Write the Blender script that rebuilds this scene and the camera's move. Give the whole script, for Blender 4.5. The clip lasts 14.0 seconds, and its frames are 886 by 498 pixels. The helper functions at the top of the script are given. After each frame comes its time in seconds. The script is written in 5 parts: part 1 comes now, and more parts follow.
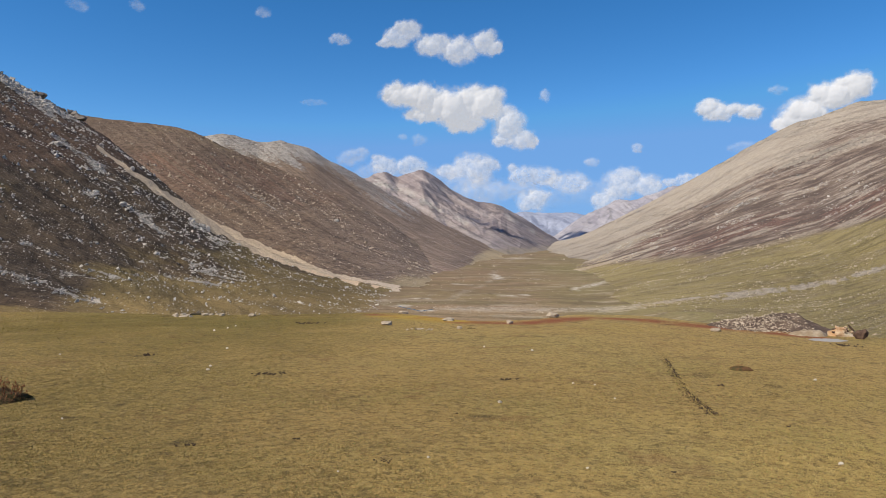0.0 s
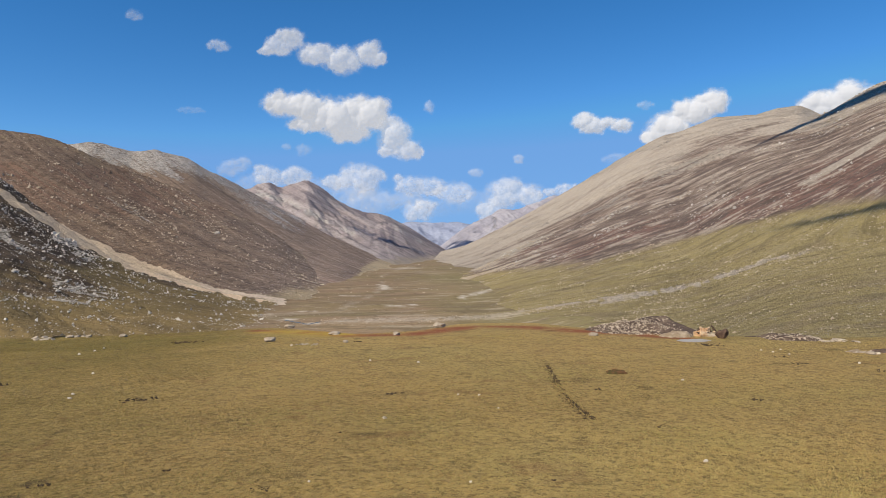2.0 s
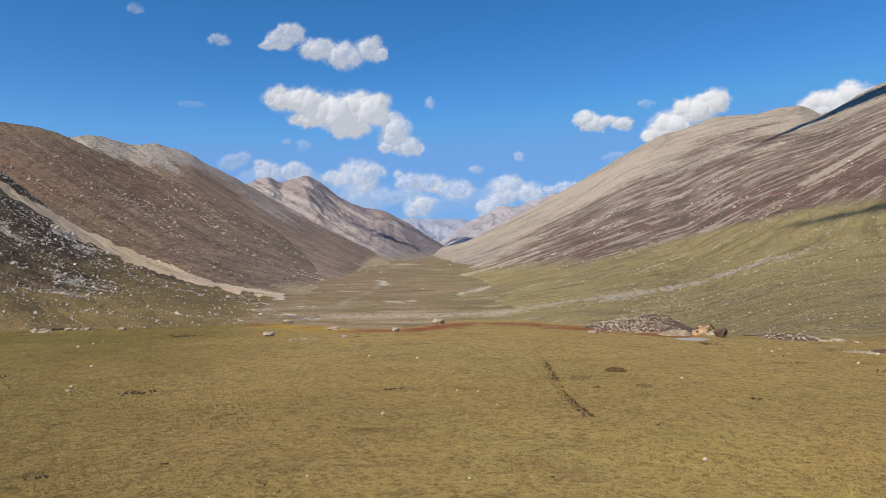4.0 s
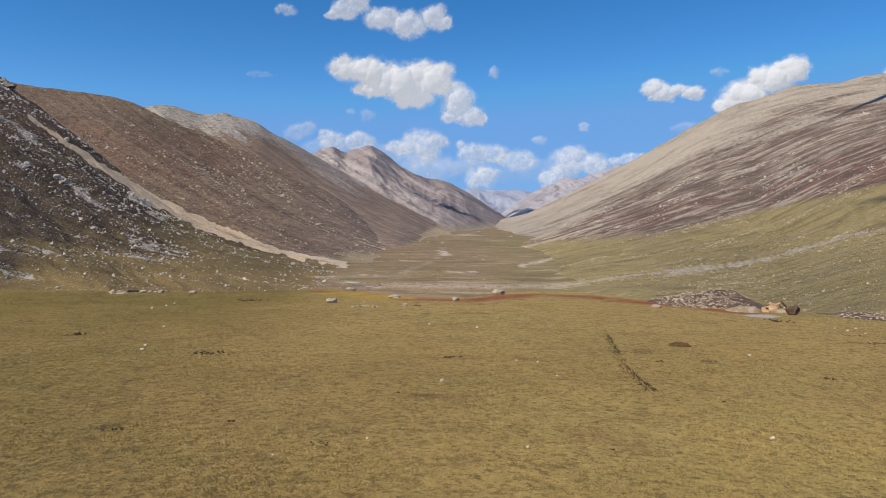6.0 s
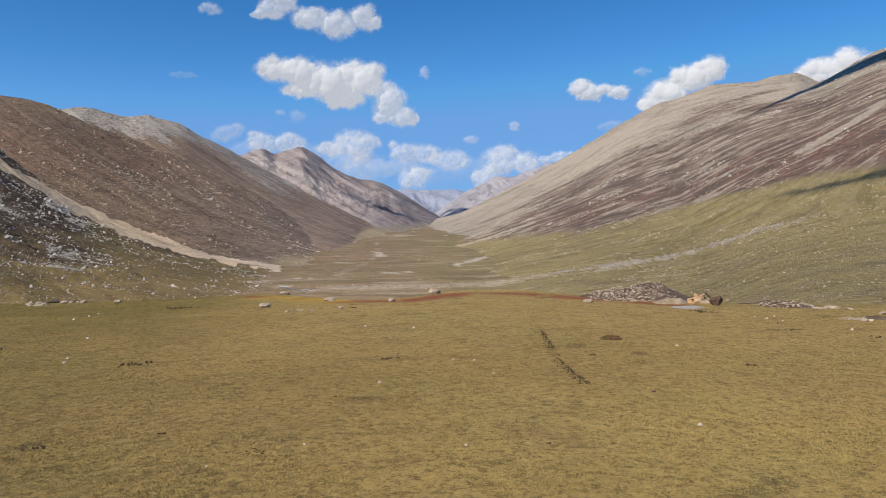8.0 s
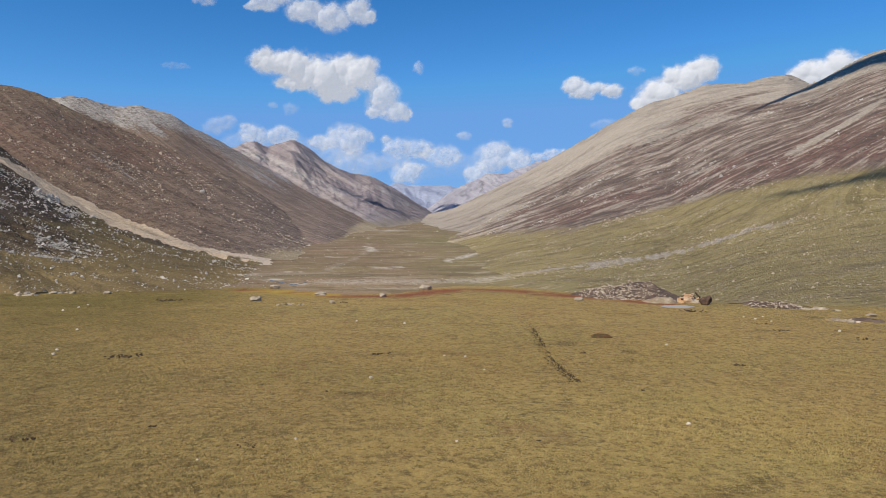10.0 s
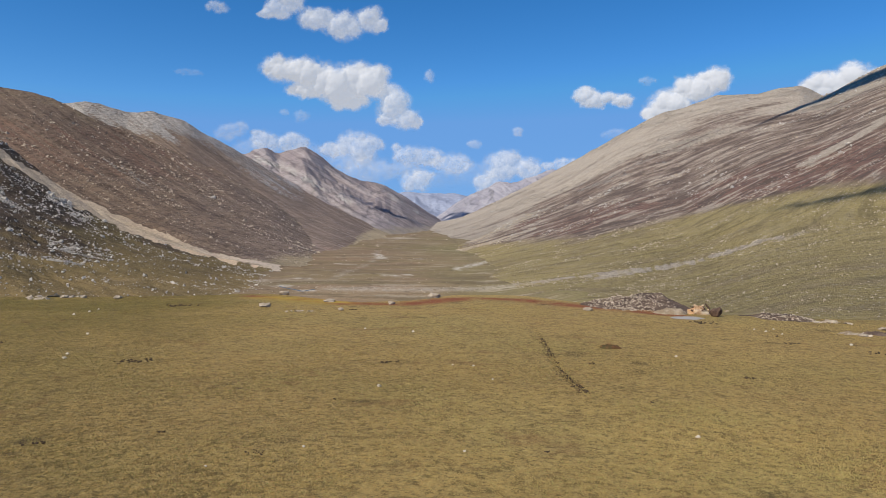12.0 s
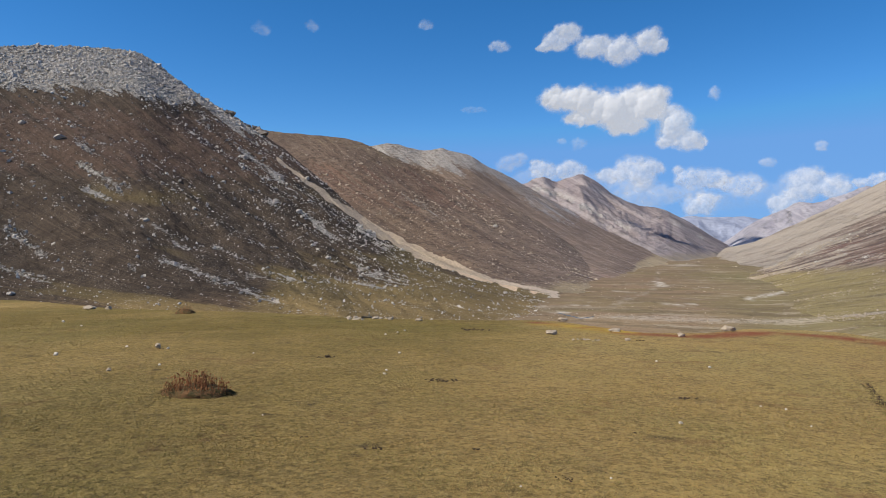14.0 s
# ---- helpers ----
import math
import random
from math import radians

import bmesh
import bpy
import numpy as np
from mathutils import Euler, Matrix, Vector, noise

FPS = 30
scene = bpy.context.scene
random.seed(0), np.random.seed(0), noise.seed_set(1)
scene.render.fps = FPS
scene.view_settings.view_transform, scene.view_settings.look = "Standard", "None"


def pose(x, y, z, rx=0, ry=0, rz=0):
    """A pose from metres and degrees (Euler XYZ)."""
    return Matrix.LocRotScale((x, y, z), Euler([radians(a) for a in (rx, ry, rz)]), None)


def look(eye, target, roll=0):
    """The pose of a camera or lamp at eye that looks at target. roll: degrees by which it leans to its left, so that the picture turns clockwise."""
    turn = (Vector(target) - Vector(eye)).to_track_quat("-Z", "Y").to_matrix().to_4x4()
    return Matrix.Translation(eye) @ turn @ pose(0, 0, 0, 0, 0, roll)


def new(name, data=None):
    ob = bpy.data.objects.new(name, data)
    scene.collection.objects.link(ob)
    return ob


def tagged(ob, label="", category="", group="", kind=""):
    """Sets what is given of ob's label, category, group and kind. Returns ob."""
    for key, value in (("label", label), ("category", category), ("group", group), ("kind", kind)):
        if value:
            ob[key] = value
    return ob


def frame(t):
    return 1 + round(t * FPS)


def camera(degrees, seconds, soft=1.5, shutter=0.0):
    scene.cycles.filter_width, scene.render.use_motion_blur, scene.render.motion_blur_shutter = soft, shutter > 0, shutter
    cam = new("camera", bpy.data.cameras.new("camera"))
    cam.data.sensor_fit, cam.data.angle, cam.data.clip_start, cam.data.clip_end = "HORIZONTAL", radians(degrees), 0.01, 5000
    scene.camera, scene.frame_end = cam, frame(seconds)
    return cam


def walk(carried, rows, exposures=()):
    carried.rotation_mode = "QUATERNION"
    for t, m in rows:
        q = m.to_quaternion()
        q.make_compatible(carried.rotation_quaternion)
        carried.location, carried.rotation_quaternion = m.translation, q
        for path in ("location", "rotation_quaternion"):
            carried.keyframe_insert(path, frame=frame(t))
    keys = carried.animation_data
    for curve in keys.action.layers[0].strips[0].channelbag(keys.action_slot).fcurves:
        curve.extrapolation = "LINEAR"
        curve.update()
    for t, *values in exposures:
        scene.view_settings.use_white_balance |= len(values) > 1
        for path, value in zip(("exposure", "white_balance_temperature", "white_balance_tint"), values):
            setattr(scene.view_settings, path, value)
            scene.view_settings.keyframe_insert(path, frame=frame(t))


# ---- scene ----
cam = camera(64.5, 14.0, soft=0.8)
EYE = 1.6
# seconds, x, y, z (from the stand), yaw, pitch, roll
PATH = [
    (0.0, -0.016, -0.100, -0.028, 7.97, -0.82, 0.02),
    (0.5, 0.001, -0.108, -0.021, 10.16, -1.21, 1.77),
    (1.0, 0.032, -0.018, -0.001, 2.83, -0.97, 0.87),
    (1.5, 0.046, -0.048, 0.019, 0.08, 0.29, 1.42),
    (2.0, 0.045, -0.011, 0.012, -1.20, -0.06, 0.95),
    (2.5, 0.058, 0.000, 0.022, -0.88, 0.15, 0.74),
    (2.7, 0.056, 0.000, 0.021, -0.90, 0.23, 0.70),
    (4.8, 0.020, 0.020, -0.008, -1.35, -1.55, 0.30),
    (5.0, 0.018, 0.023, -0.010, 0.00, -1.90, 0.34),
    (5.5, 0.019, 0.035, -0.019, 3.50, -2.08, 0.17),
    (6.0, 0.030, 0.057, -0.027, 3.76, -2.72, -0.39),
    (6.5, 0.056, 0.081, -0.030, 2.95, -3.29, -0.20),
    (7.0, 0.069, 0.095, -0.031, 1.51, -2.58, 0.09),
    (7.5, 0.065, 0.055, -0.030, 0.15, -2.84, -0.07),
    (8.0, 0.038, 0.056, -0.022, -1.60, -2.72, 0.77),
    (8.2, 0.030, 0.050, -0.020, -2.57, -2.58, 0.22),
    (10.3, 0.018, 0.036, -0.009, -2.08, -3.10, -0.30),
    (10.5, 0.018, 0.036, -0.009, -1.85, -2.96, -0.40),
    (11.0, 0.013, 0.051, -0.003, -1.81, -2.22, -0.89),
    (11.5, 0.010, 0.020, -0.005, -1.52, -2.06, -0.39),
    (12.0, 0.011, 0.031, 0.001, -1.50, -2.42, -0.71),
    (12.5, -0.041, 0.014, 0.004, 2.98, -2.10, -0.95),
    (13.0, -0.080, -0.023, 0.011, 7.65, -1.30, -1.56),
    (13.5, -0.148, -0.051, 0.018, 12.89, -1.35, -1.42),
    (14.0, -0.204, -0.190, 0.066, 20.82, -0.40, -0.14),
]
walk(cam, [(t, pose(x, y, EYE + z, 90 + p, r, w)) for t, x, y, z, w, p, r in PATH], [(0.0, 0.40, 6500, 10), (2.5, 0.38, 6480, 10), (5.0, 0.36, 6400, 10), (8.0, 0.34, 6350, 10), (10.5, 0.31, 6180, 10), (12.5, 0.28, 6180, 10), (14.0, 0.36, 6250, 10)])

# ---- sky and sun ----
SUN_AZ, SUN_EL = -126.0, 44.0  # bearing from straight ahead, clockwise, and height
world = bpy.data.worlds.new("sky")
scene.world = world
world.use_nodes = True
wn = world.node_tree
sky = wn.nodes.new("ShaderNodeTexSky")
sky.sky_type = "NISHITA"
sky.sun_disc = False
sky.sun_elevation, sky.sun_rotation = radians(SUN_EL), radians(SUN_AZ)
sky.altitude, sky.air_density, sky.dust_density, sky.ozone_density = 3500, 1.0, 0.0, 2.0
deep = wn.nodes.new("ShaderNodeHueSaturation")
deep.inputs["Saturation"].default_value = 1.33
wn.links.new(sky.outputs[0], deep.inputs["Color"])
haze = wn.nodes.new("ShaderNodeMixRGB")
haze.blend_type = "DARKEN"
haze.inputs[0].default_value = 0.9
haze.inputs[2].default_value = (1.12, 2.50, 5.1, 1)
wn.links.new(deep.outputs[0], haze.inputs[1])
wn.links.new(haze.outputs[0], wn.nodes["Background"].inputs[0])
wn.nodes["Background"].inputs[1].default_value = 0.112

sun_data = bpy.data.lights.new("sun", "SUN")
sun_data.energy, sun_data.angle, sun_data.color = 4.1, radians(0.5), (1.0, 0.90, 0.75)
sun = new("sun", sun_data)
sd = Vector((math.sin(radians(SUN_AZ)) * math.cos(radians(SUN_EL)), math.cos(radians(SUN_AZ)) * math.cos(radians(SUN_EL)), math.sin(radians(SUN_EL))))
sun.matrix_world = look(sd * 400, (0, 0, 0))

# ---- small tools ----
rng = np.random.default_rng(7)
GRID = rng.random((256, 256))


def value_noise(x, y, seed=0):
    x, y = np.asarray(x, float) + seed * 17.31, np.asarray(y, float) + seed * 9.77
    i, j = np.floor(x).astype(int), np.floor(y).astype(int)
    fx, fy = x - i, y - j
    fx, fy = fx * fx * (3 - 2 * fx), fy * fy * (3 - 2 * fy)
    a, b = GRID[i % 256, j % 256], GRID[(i + 1) % 256, j % 256]
    c, d = GRID[i % 256, (j + 1) % 256], GRID[(i + 1) % 256, (j + 1) % 256]
    return (a + (b - a) * fx) * (1 - fy) + (c + (d - c) * fx) * fy


def fbm(x, y, octaves=5, seed=0, gain=0.5):
    """Fractal noise about 0, within about -1 to 1."""
    total, amp, s = 0.0, 1.0, 0.0
    for k in range(octaves):
        total = total + amp * (2 * value_noise(np.asarray(x) * 2.03 ** k, np.asarray(y) * 2.03 ** k, seed + k * 3) - 1)
        s += amp
        amp *= gain
    return total / s * 1.6


def smooth(a, b, x):
    t = np.clip((np.asarray(x, float) - a) / (b - a), 0, 1)
    return t * t * (3 - 2 * t)


def curve(x, table, column=1):
    """A smooth line through the table's rows (monotone cubic)."""
    t = np.array([[row[0], row[column]] for row in table], float)
    xs, ys = t[:, 0], t[:, 1]
    d = np.diff(ys) / np.diff(xs)
    m = np.zeros_like(ys)
    m[0], m[-1] = d[0], d[-1]
    for k in range(1, len(xs) - 1):
        m[k] = 0 if d[k - 1] * d[k] <= 0 else 2 * d[k - 1] * d[k] / (d[k - 1] + d[k])
    x = np.clip(x, xs[0], xs[-1])
    k = np.clip(np.searchsorted(xs, x) - 1, 0, len(xs) - 2)
    h = xs[k + 1] - xs[k]
    s = (x - xs[k]) / h
    return ((2 * s ** 3 - 3 * s ** 2 + 1) * ys[k] + (s ** 3 - 2 * s ** 2 + s) * h * m[k]
            + (3 * s ** 2 - 2 * s ** 3) * ys[k + 1] + (s ** 3 - s ** 2) * h * m[k + 1])


def mesh_object(name, verts, faces, material, parent=None, smooth_shade=True):
    me = bpy.data.meshes.new(name)
    verts, faces = np.asarray(verts, np.float32), np.asarray(faces, np.int32)
    n = faces.shape[1]
    me.vertices.add(len(verts))
    me.vertices.foreach_set("co", verts.ravel())
    me.loops.add(faces.size)
    me.loops.foreach_set("vertex_index", faces.ravel())
    me.polygons.add(len(faces))
    me.polygons.foreach_set("loop_start", np.arange(0, faces.size, n, dtype=np.int32))
    me.polygons.foreach_set("use_smooth", np.full(len(faces), smooth_shade))
    me.update(calc_edges=True)
    me.materials.append(material)
    ob = new(name, me)
    if parent:
        ob.parent = parent
    return ob


def attribute(ob, name, values):
    values = np.asarray(values, np.float32)
    kind = "FLOAT" if values.ndim == 1 else "FLOAT_VECTOR"
    a = ob.data.attributes.new(name, kind, "POINT")
    a.data.foreach_set("value" if values.ndim == 1 else "vector", values.ravel())


def grid_faces(rows, cols):
    i = np.arange(rows - 1)[:, None] * cols + np.arange(cols - 1)[None, :]
    i = i.ravel()
    return np.stack([i, i + 1, i + cols + 1, i + cols], 1)


# ---- materials ----
class Nodes:
    def __init__(self, name, roughness=0.9):
        self.mat = bpy.data.materials.new(name)
        self.mat.use_nodes = True
        self.t = self.mat.node_tree
        self.bsdf = self.t.nodes["Principled BSDF"]
        self.bsdf.inputs["Roughness"].default_value = roughness
        self.bsdf.inputs["Specular IOR Level"].default_value = 0.15
        self.coord = self.t.nodes.new("ShaderNodeTexCoord").outputs["Object"]

    def link(self, a, b):
        self.t.links.new(a, b)

    def attr(self, name):
        n = self.t.nodes.new("ShaderNodeAttribute")
        n.attribute_name = name
        return n

    def scaled(self, vector, x, y, z):
        n = self.t.nodes.new("ShaderNodeVectorMath")
        n.operation = "MULTIPLY"
        self.link(vector, n.inputs[0])
        n.inputs[1].default_value = (x, y, z)
        return n.outputs[0]

    def noise(self, scale, detail=6, rough=0.6, vector=None, distortion=0.0):
        n = self.t.nodes.new("ShaderNodeTexNoise")
        n.inputs["Scale"].default_value, n.inputs["Detail"].default_value = scale, detail
        n.inputs["Roughness"].default_value, n.inputs["Distortion"].default_value = rough, distortion
        self.link(vector or self.coord, n.inputs["Vector"])
        return n.outputs["Fac"]

    def cells(self, scale, vector=None, out="Distance"):
        n = self.t.nodes.new("ShaderNodeTexVoronoi")
        n.inputs["Scale"].default_value = scale
        self.link(vector or self.coord, n.inputs["Vector"])
        return n.outputs[out]

    def span(self, value, a, b, c=0.0, d=1.0):
        n = self.t.nodes.new("ShaderNodeMapRange")
        n.interpolation_type = "SMOOTHSTEP"
        for k, v in zip((1, 2, 3, 4), (a, b, c, d)):
            n.inputs[k].default_value = v
        self.link(value, n.inputs[0])
        return n.outputs[0]

    def math(self, op, a, b):
        n = self.t.nodes.new("ShaderNodeMath")
        n.operation = op
        for k, v in enumerate((a, b)):
            if isinstance(v, (int, float)):
                n.inputs[k].default_value = v
            else:
                self.link(v, n.inputs[k])
        return n.outputs[0]

    def mix(self, fac, a, b, kind="MIX"):
        n = self.t.nodes.new("ShaderNodeMixRGB")
        n.blend_type = kind
        for k, v in enumerate((fac, a, b)):
            if isinstance(v, (int, float)):
                n.inputs[k].default_value = v
            elif isinstance(v, tuple):
                n.inputs[k].default_value = (*v, 1)
            else:
                self.link(v, n.inputs[k])
        return n.outputs[0]

    def bump(self, height, distance, strength=1.0, normal=None):
        n = self.t.nodes.new("ShaderNodeBump")
        n.inputs["Strength"].default_value, n.inputs["Distance"].default_value = strength, distance
        self.link(height, n.inputs["Height"])
        if normal:
            self.link(normal, n.inputs["Normal"])
        return n.outputs[0]

    def done(self, colour, normal=None):
        if isinstance(colour, tuple):
            self.bsdf.inputs["Base Color"].default_value = (*colour, 1)
        else:
            self.link(colour, self.bsdf.inputs["Base Color"])
        if normal:
            self.link(normal, self.bsdf.inputs["Normal"])
        return self.mat


def turf_material():
    n = Nodes("dry_turf", 0.95)
    grass = n.mix(n.span(n.noise(0.35, 5, 0.6), 0.38, 0.62), (0.450, 0.305, 0.100), (0.510, 0.340, 0.112))
    grass = n.mix(n.span(n.noise(0.11, 4), 0.42, 0.62, 0, 0.7), grass, (0.365, 0.292, 0.094))
    grass = n.mix(n.span(n.noise(1.3, 6, 0.7), 0.52, 0.72, 0, 0.75), grass, (0.215, 0.138, 0.056))
    grass = n.mix(n.span(n.noise(26.0, 4, 0.75), 0.40, 0.65, 0, 0.8), grass, (0.370, 0.282, 0.110))
    grass = n.mix(n.span(n.noise(14.0, 4, 0.7), 0.51, 0.60, 0, 0.72), grass, (0.130, 0.098, 0.038))
    grass = n.mix(n.span(n.noise(38.0, 4, 0.75), 0.50, 0.62, 0, 0.7), grass, (0.110, 0.078, 0.032))
    grass = n.mix(n.span(n.noise(2.2, 9, 0.80), 0.52, 0.62, 0, 0.55), grass, (0.135, 0.095, 0.036))
    grass = n.mix(n.span(n.noise(3.1, 8, 0.80), 0.54, 0.64, 0, 0.6), grass, (0.340, 0.250, 0.100))
    grass = n.mix(n.span(n.noise(6.0, 5, 0.72), 0.51, 0.60, 0, 0.45), grass, (0.150, 0.112, 0.040))
    grass = n.mix(n.span(n.noise(11.0, 5, 0.72), 0.55, 0.64, 0, 0.55), grass, (0.560, 0.420, 0.170))
    grass = n.mix(n.span(n.noise(3.5, 5, 0.75), 0.56, 0.65, 0, 0.5), grass, (0.200, 0.122, 0.050))
    grass = n.mix(n.span(n.noise(9.5, 6, 0.75), 0.52, 0.62, 0, 0.55), grass, (0.520, 0.375, 0.135))
    grass = n.mix(n.span(n.noise(0.9, 6, 0.7), 0.56, 0.68, 0, 0.5), grass, (0.220, 0.118, 0.052))
    grass = n.mix(n.math("MULTIPLY", n.attr("tufted").outputs["Fac"], 0.08), grass, (0.110, 0.075, 0.034))
    olive = n.math("MULTIPLY", n.attr("olive").outputs["Fac"], n.span(n.noise(0.5, 5, 0.65), 0.25, 0.6, 0.5, 0.9))
    grass = n.mix(olive, grass, (0.48, 0.51, 0.36), "MULTIPLY")
    grass = n.mix(1.0, grass, (0.99, 0.955, 0.945), "MULTIPLY")
    grass = n.mix(n.attr("dry").outputs["Fac"], grass, n.mix(1.0, grass, (1.16, 1.19, 1.16), "MULTIPLY"))
    wide = n.scaled(n.coord, 0.4, 1, 1)
    valley = n.mix(n.span(n.noise(0.016, 6, 0.65, wide), 0.42, 0.58), (0.315, 0.222, 0.128), (0.255, 0.198, 0.090))
    valley = n.mix(n.span(n.noise(0.045, 8, 0.7, wide), 0.48, 0.60, 0, 0.8), valley, (0.270, 0.176, 0.108))
    valley = n.mix(n.math("MULTIPLY", n.attr("lush").outputs["Fac"], n.span(n.noise(0.06, 7, 0.7, wide), 0.32, 0.56, 0.35, 1.0)), valley, (0.216, 0.184, 0.078))
    valley = n.mix(n.span(n.noise(0.07, 6, 0.7, wide), 0.51, 0.58, 0, 0.75), valley, (0.150, 0.112, 0.060))
    valley = n.mix(n.span(n.noise(0.10, 7, 0.72, wide), 0.55, 0.61, 0, 0.7), valley, (0.420, 0.345, 0.235))
    valley = n.mix(n.span(n.noise(0.25, 8, 0.75), 0.60, 0.67, 0, 0.7), valley, (0.42, 0.38, 0.31))
    valley = n.mix(n.span(n.noise(1.1, 5, 0.75), 0.54, 0.64, 0, 0.6), valley, (0.105, 0.080, 0.042))
    valley = n.mix(n.span(n.noise(1.5, 4, 0.7), 0.62, 0.68, 0, 0.8), valley, (0.40, 0.35, 0.27))
    valley = n.mix(n.span(n.noise(0.45, 6, 0.72, wide), 0.52, 0.62, 0, 0.6), valley, (0.165, 0.122, 0.062))
    heath = n.math("MULTIPLY", n.attr("heath").outputs["Fac"], n.span(n.noise(0.12, 7, 0.7), 0.22, 0.60))
    valley = n.mix(heath, valley, (0.172, 0.120, 0.070))
    col = n.mix(n.attr("valley").outputs["Fac"], grass, valley)
    pale = n.math("MULTIPLY", n.attr("pale").outputs["Fac"], n.span(n.noise(0.5, 8, 0.8), 0.40, 0.55))
    col = n.mix(pale, col, (0.56, 0.50, 0.41))
    red = n.math("MULTIPLY", n.attr("rust").outputs["Fac"], n.span(n.noise(1.1, 6, 0.75), 0.34, 0.52, 0.25, 1.0))
    col = n.mix(red, col, (0.245, 0.085, 0.038))
    gold = n.math("MULTIPLY", n.attr("gold").outputs["Fac"], n.span(n.noise(0.9, 5, 0.7), 0.30, 0.6))
    col = n.mix(gold, col, (0.40, 0.265, 0.050))
    soil = n.math("MULTIPLY", n.attr("soil").outputs["Fac"], n.span(n.noise(7.0, 6, 0.75), 0.36, 0.52))
    col = n.mix(soil, col, (0.050, 0.034, 0.020))
    b = n.bump(n.noise(30.0, 5, 0.75), 0.03, 0.9)
    return n.done(col, n.bump(n.noise(8.0, 6, 0.7), 0.07, 0.7, b))


def slope_material(name, base, second, green, rock, sand, red, flow_scale, grain, depth, speck, line, tuft=0.7, haze_foot_tint=(1.0, 1.0, 1.0)):
    """Heath, grass, scree, sand and reddish heath, spread by the slope's own zones and streaked along its fall."""
    n = Nodes(name, 0.95)
    flow = n.attr("flow").outputs["Vector"]
    streak = n.noise(1.0, 9, 0.68, n.scaled(flow, flow_scale, flow_scale * 0.06, 1))
    lines = n.noise(1.0, 5, 0.62, n.scaled(flow, flow_scale * 2.4, flow_scale * 0.13, 1), 0.15)
    fine = n.noise(grain, 8, 0.75)
    meadow_share = n.attr("green").outputs["Fac"]
    col = n.mix(n.span(streak, 0.40, 0.60), base, second)
    col = n.mix(n.span(n.noise(grain * 0.12, 6, 0.65), 0.42, 0.68, 0, 0.6), col, tuple(v * 0.68 for v in base))
    zone = n.math("ADD", n.attr("red").outputs["Fac"], n.math("MULTIPLY", n.math("SUBTRACT", streak, 0.5), 1.3))
    col = n.mix(n.span(zone, 0.40, 0.70), col, red)
    bare = n.span(meadow_share, 0.75, 0.2, 0.12, 1.0)
    col = n.mix(n.math("MULTIPLY", n.span(lines, 0.54, 0.575, 0, line), bare), col, tuple(v * 0.50 for v in base))
    col = n.mix(n.math("MULTIPLY", n.span(lines, 0.465, 0.43, 0, line), bare), col, tuple(0.35 * v + 0.65 * w for v, w in zip(second, sand)))
    zone = n.math("ADD", meadow_share, n.math("MULTIPLY", n.math("SUBTRACT", n.noise(grain * 0.1, 6, 0.65), 0.5), 0.9))
    zone = n.math("ADD", zone, n.math("MULTIPLY", n.math("SUBTRACT", streak, 0.5), 1.1))
    meadow = n.mix(n.span(streak, 0.47, 0.60, 0, 0.75), green, tuple(0.55 * v + 0.4 * w for v, w in zip(green, base)))
    meadow = n.mix(n.span(n.noise(grain * 0.06, 5, 0.6), 0.45, 0.62, 0, 0.6), meadow, tuple(v * 1.2 for v in green))
    meadow = n.mix(n.span(lines, 0.54, 0.60, 0, 0.5), meadow, tuple(v * 0.55 for v in green))
    meadow = n.mix(n.span(lines, 0.46, 0.42, 0, 0.12 * line), meadow, sand)
    col = n.mix(n.span(zone, 0.30, 0.70), col, meadow)
    zone = n.math("ADD", n.attr("rock").outputs["Fac"], n.math("MULTIPLY", n.math("SUBTRACT", fine, 0.5), 1.6))
    zone = n.math("ADD", zone, n.math("MULTIPLY", n.math("SUBTRACT", lines, 0.5), 0.9))
    stones = n.span(zone, 0.50, 0.72)
    col = n.mix(stones, col, n.mix(n.span(n.noise(grain * 1.7, 6, 0.8), 0.38, 0.62), tuple(v * 0.50 for v in rock), rock))
    mottle = n.noise(grain * 0.7, 5, 0.72)
    dark = n.math("MULTIPLY", n.span(mottle, 0.51, 0.58, 0, 0.55 * tuft / 0.7), n.span(n.math("MAXIMUM", n.attr("sand").outputs["Fac"], meadow_share), 0.3, 0.8, 1.0, 0.25))
    col = n.mix(dark, col, n.mix(1.0, col, (0.42, 0.42, 0.42), "MULTIPLY"))
    tufts, chips = n.noise(speck, 5, 0.75), n.noise(speck * 1.4, 4, 0.7, n.scaled(n.coord, 1, 1, 1.3))
    dark = n.math("MULTIPLY", n.span(tufts, 0.52, 0.60, 0, tuft), n.span(meadow_share, 0.2, 0.8, 1.0, 0.45))
    col = n.mix(dark, col, tuple(v * 0.42 for v in base))
    col = n.mix(n.math("MULTIPLY", n.span(chips, 0.60, 0.66), n.span(n.noise(grain * 0.2, 5, 0.6), 0.44, 0.60, 0.05, 0.9)), col, rock)
    zone = n.math("ADD", n.attr("sand").outputs["Fac"], n.math("MULTIPLY", n.math("SUBTRACT", fine, 0.5), 0.9))
    col = n.mix(n.span(zone, 0.40, 0.66), col, n.mix(n.span(n.noise(grain * 2.5, 6, 0.75), 0.38, 0.62), tuple(v * 0.66 for v in sand), sand))
    rills = n.math("MULTIPLY", n.math("MULTIPLY", n.span(lines, 0.50, 0.60, 0, 0.5 * line), bare), n.span(n.attr("sand").outputs["Fac"], 0.55, 0.9, 1.0, 0.25))
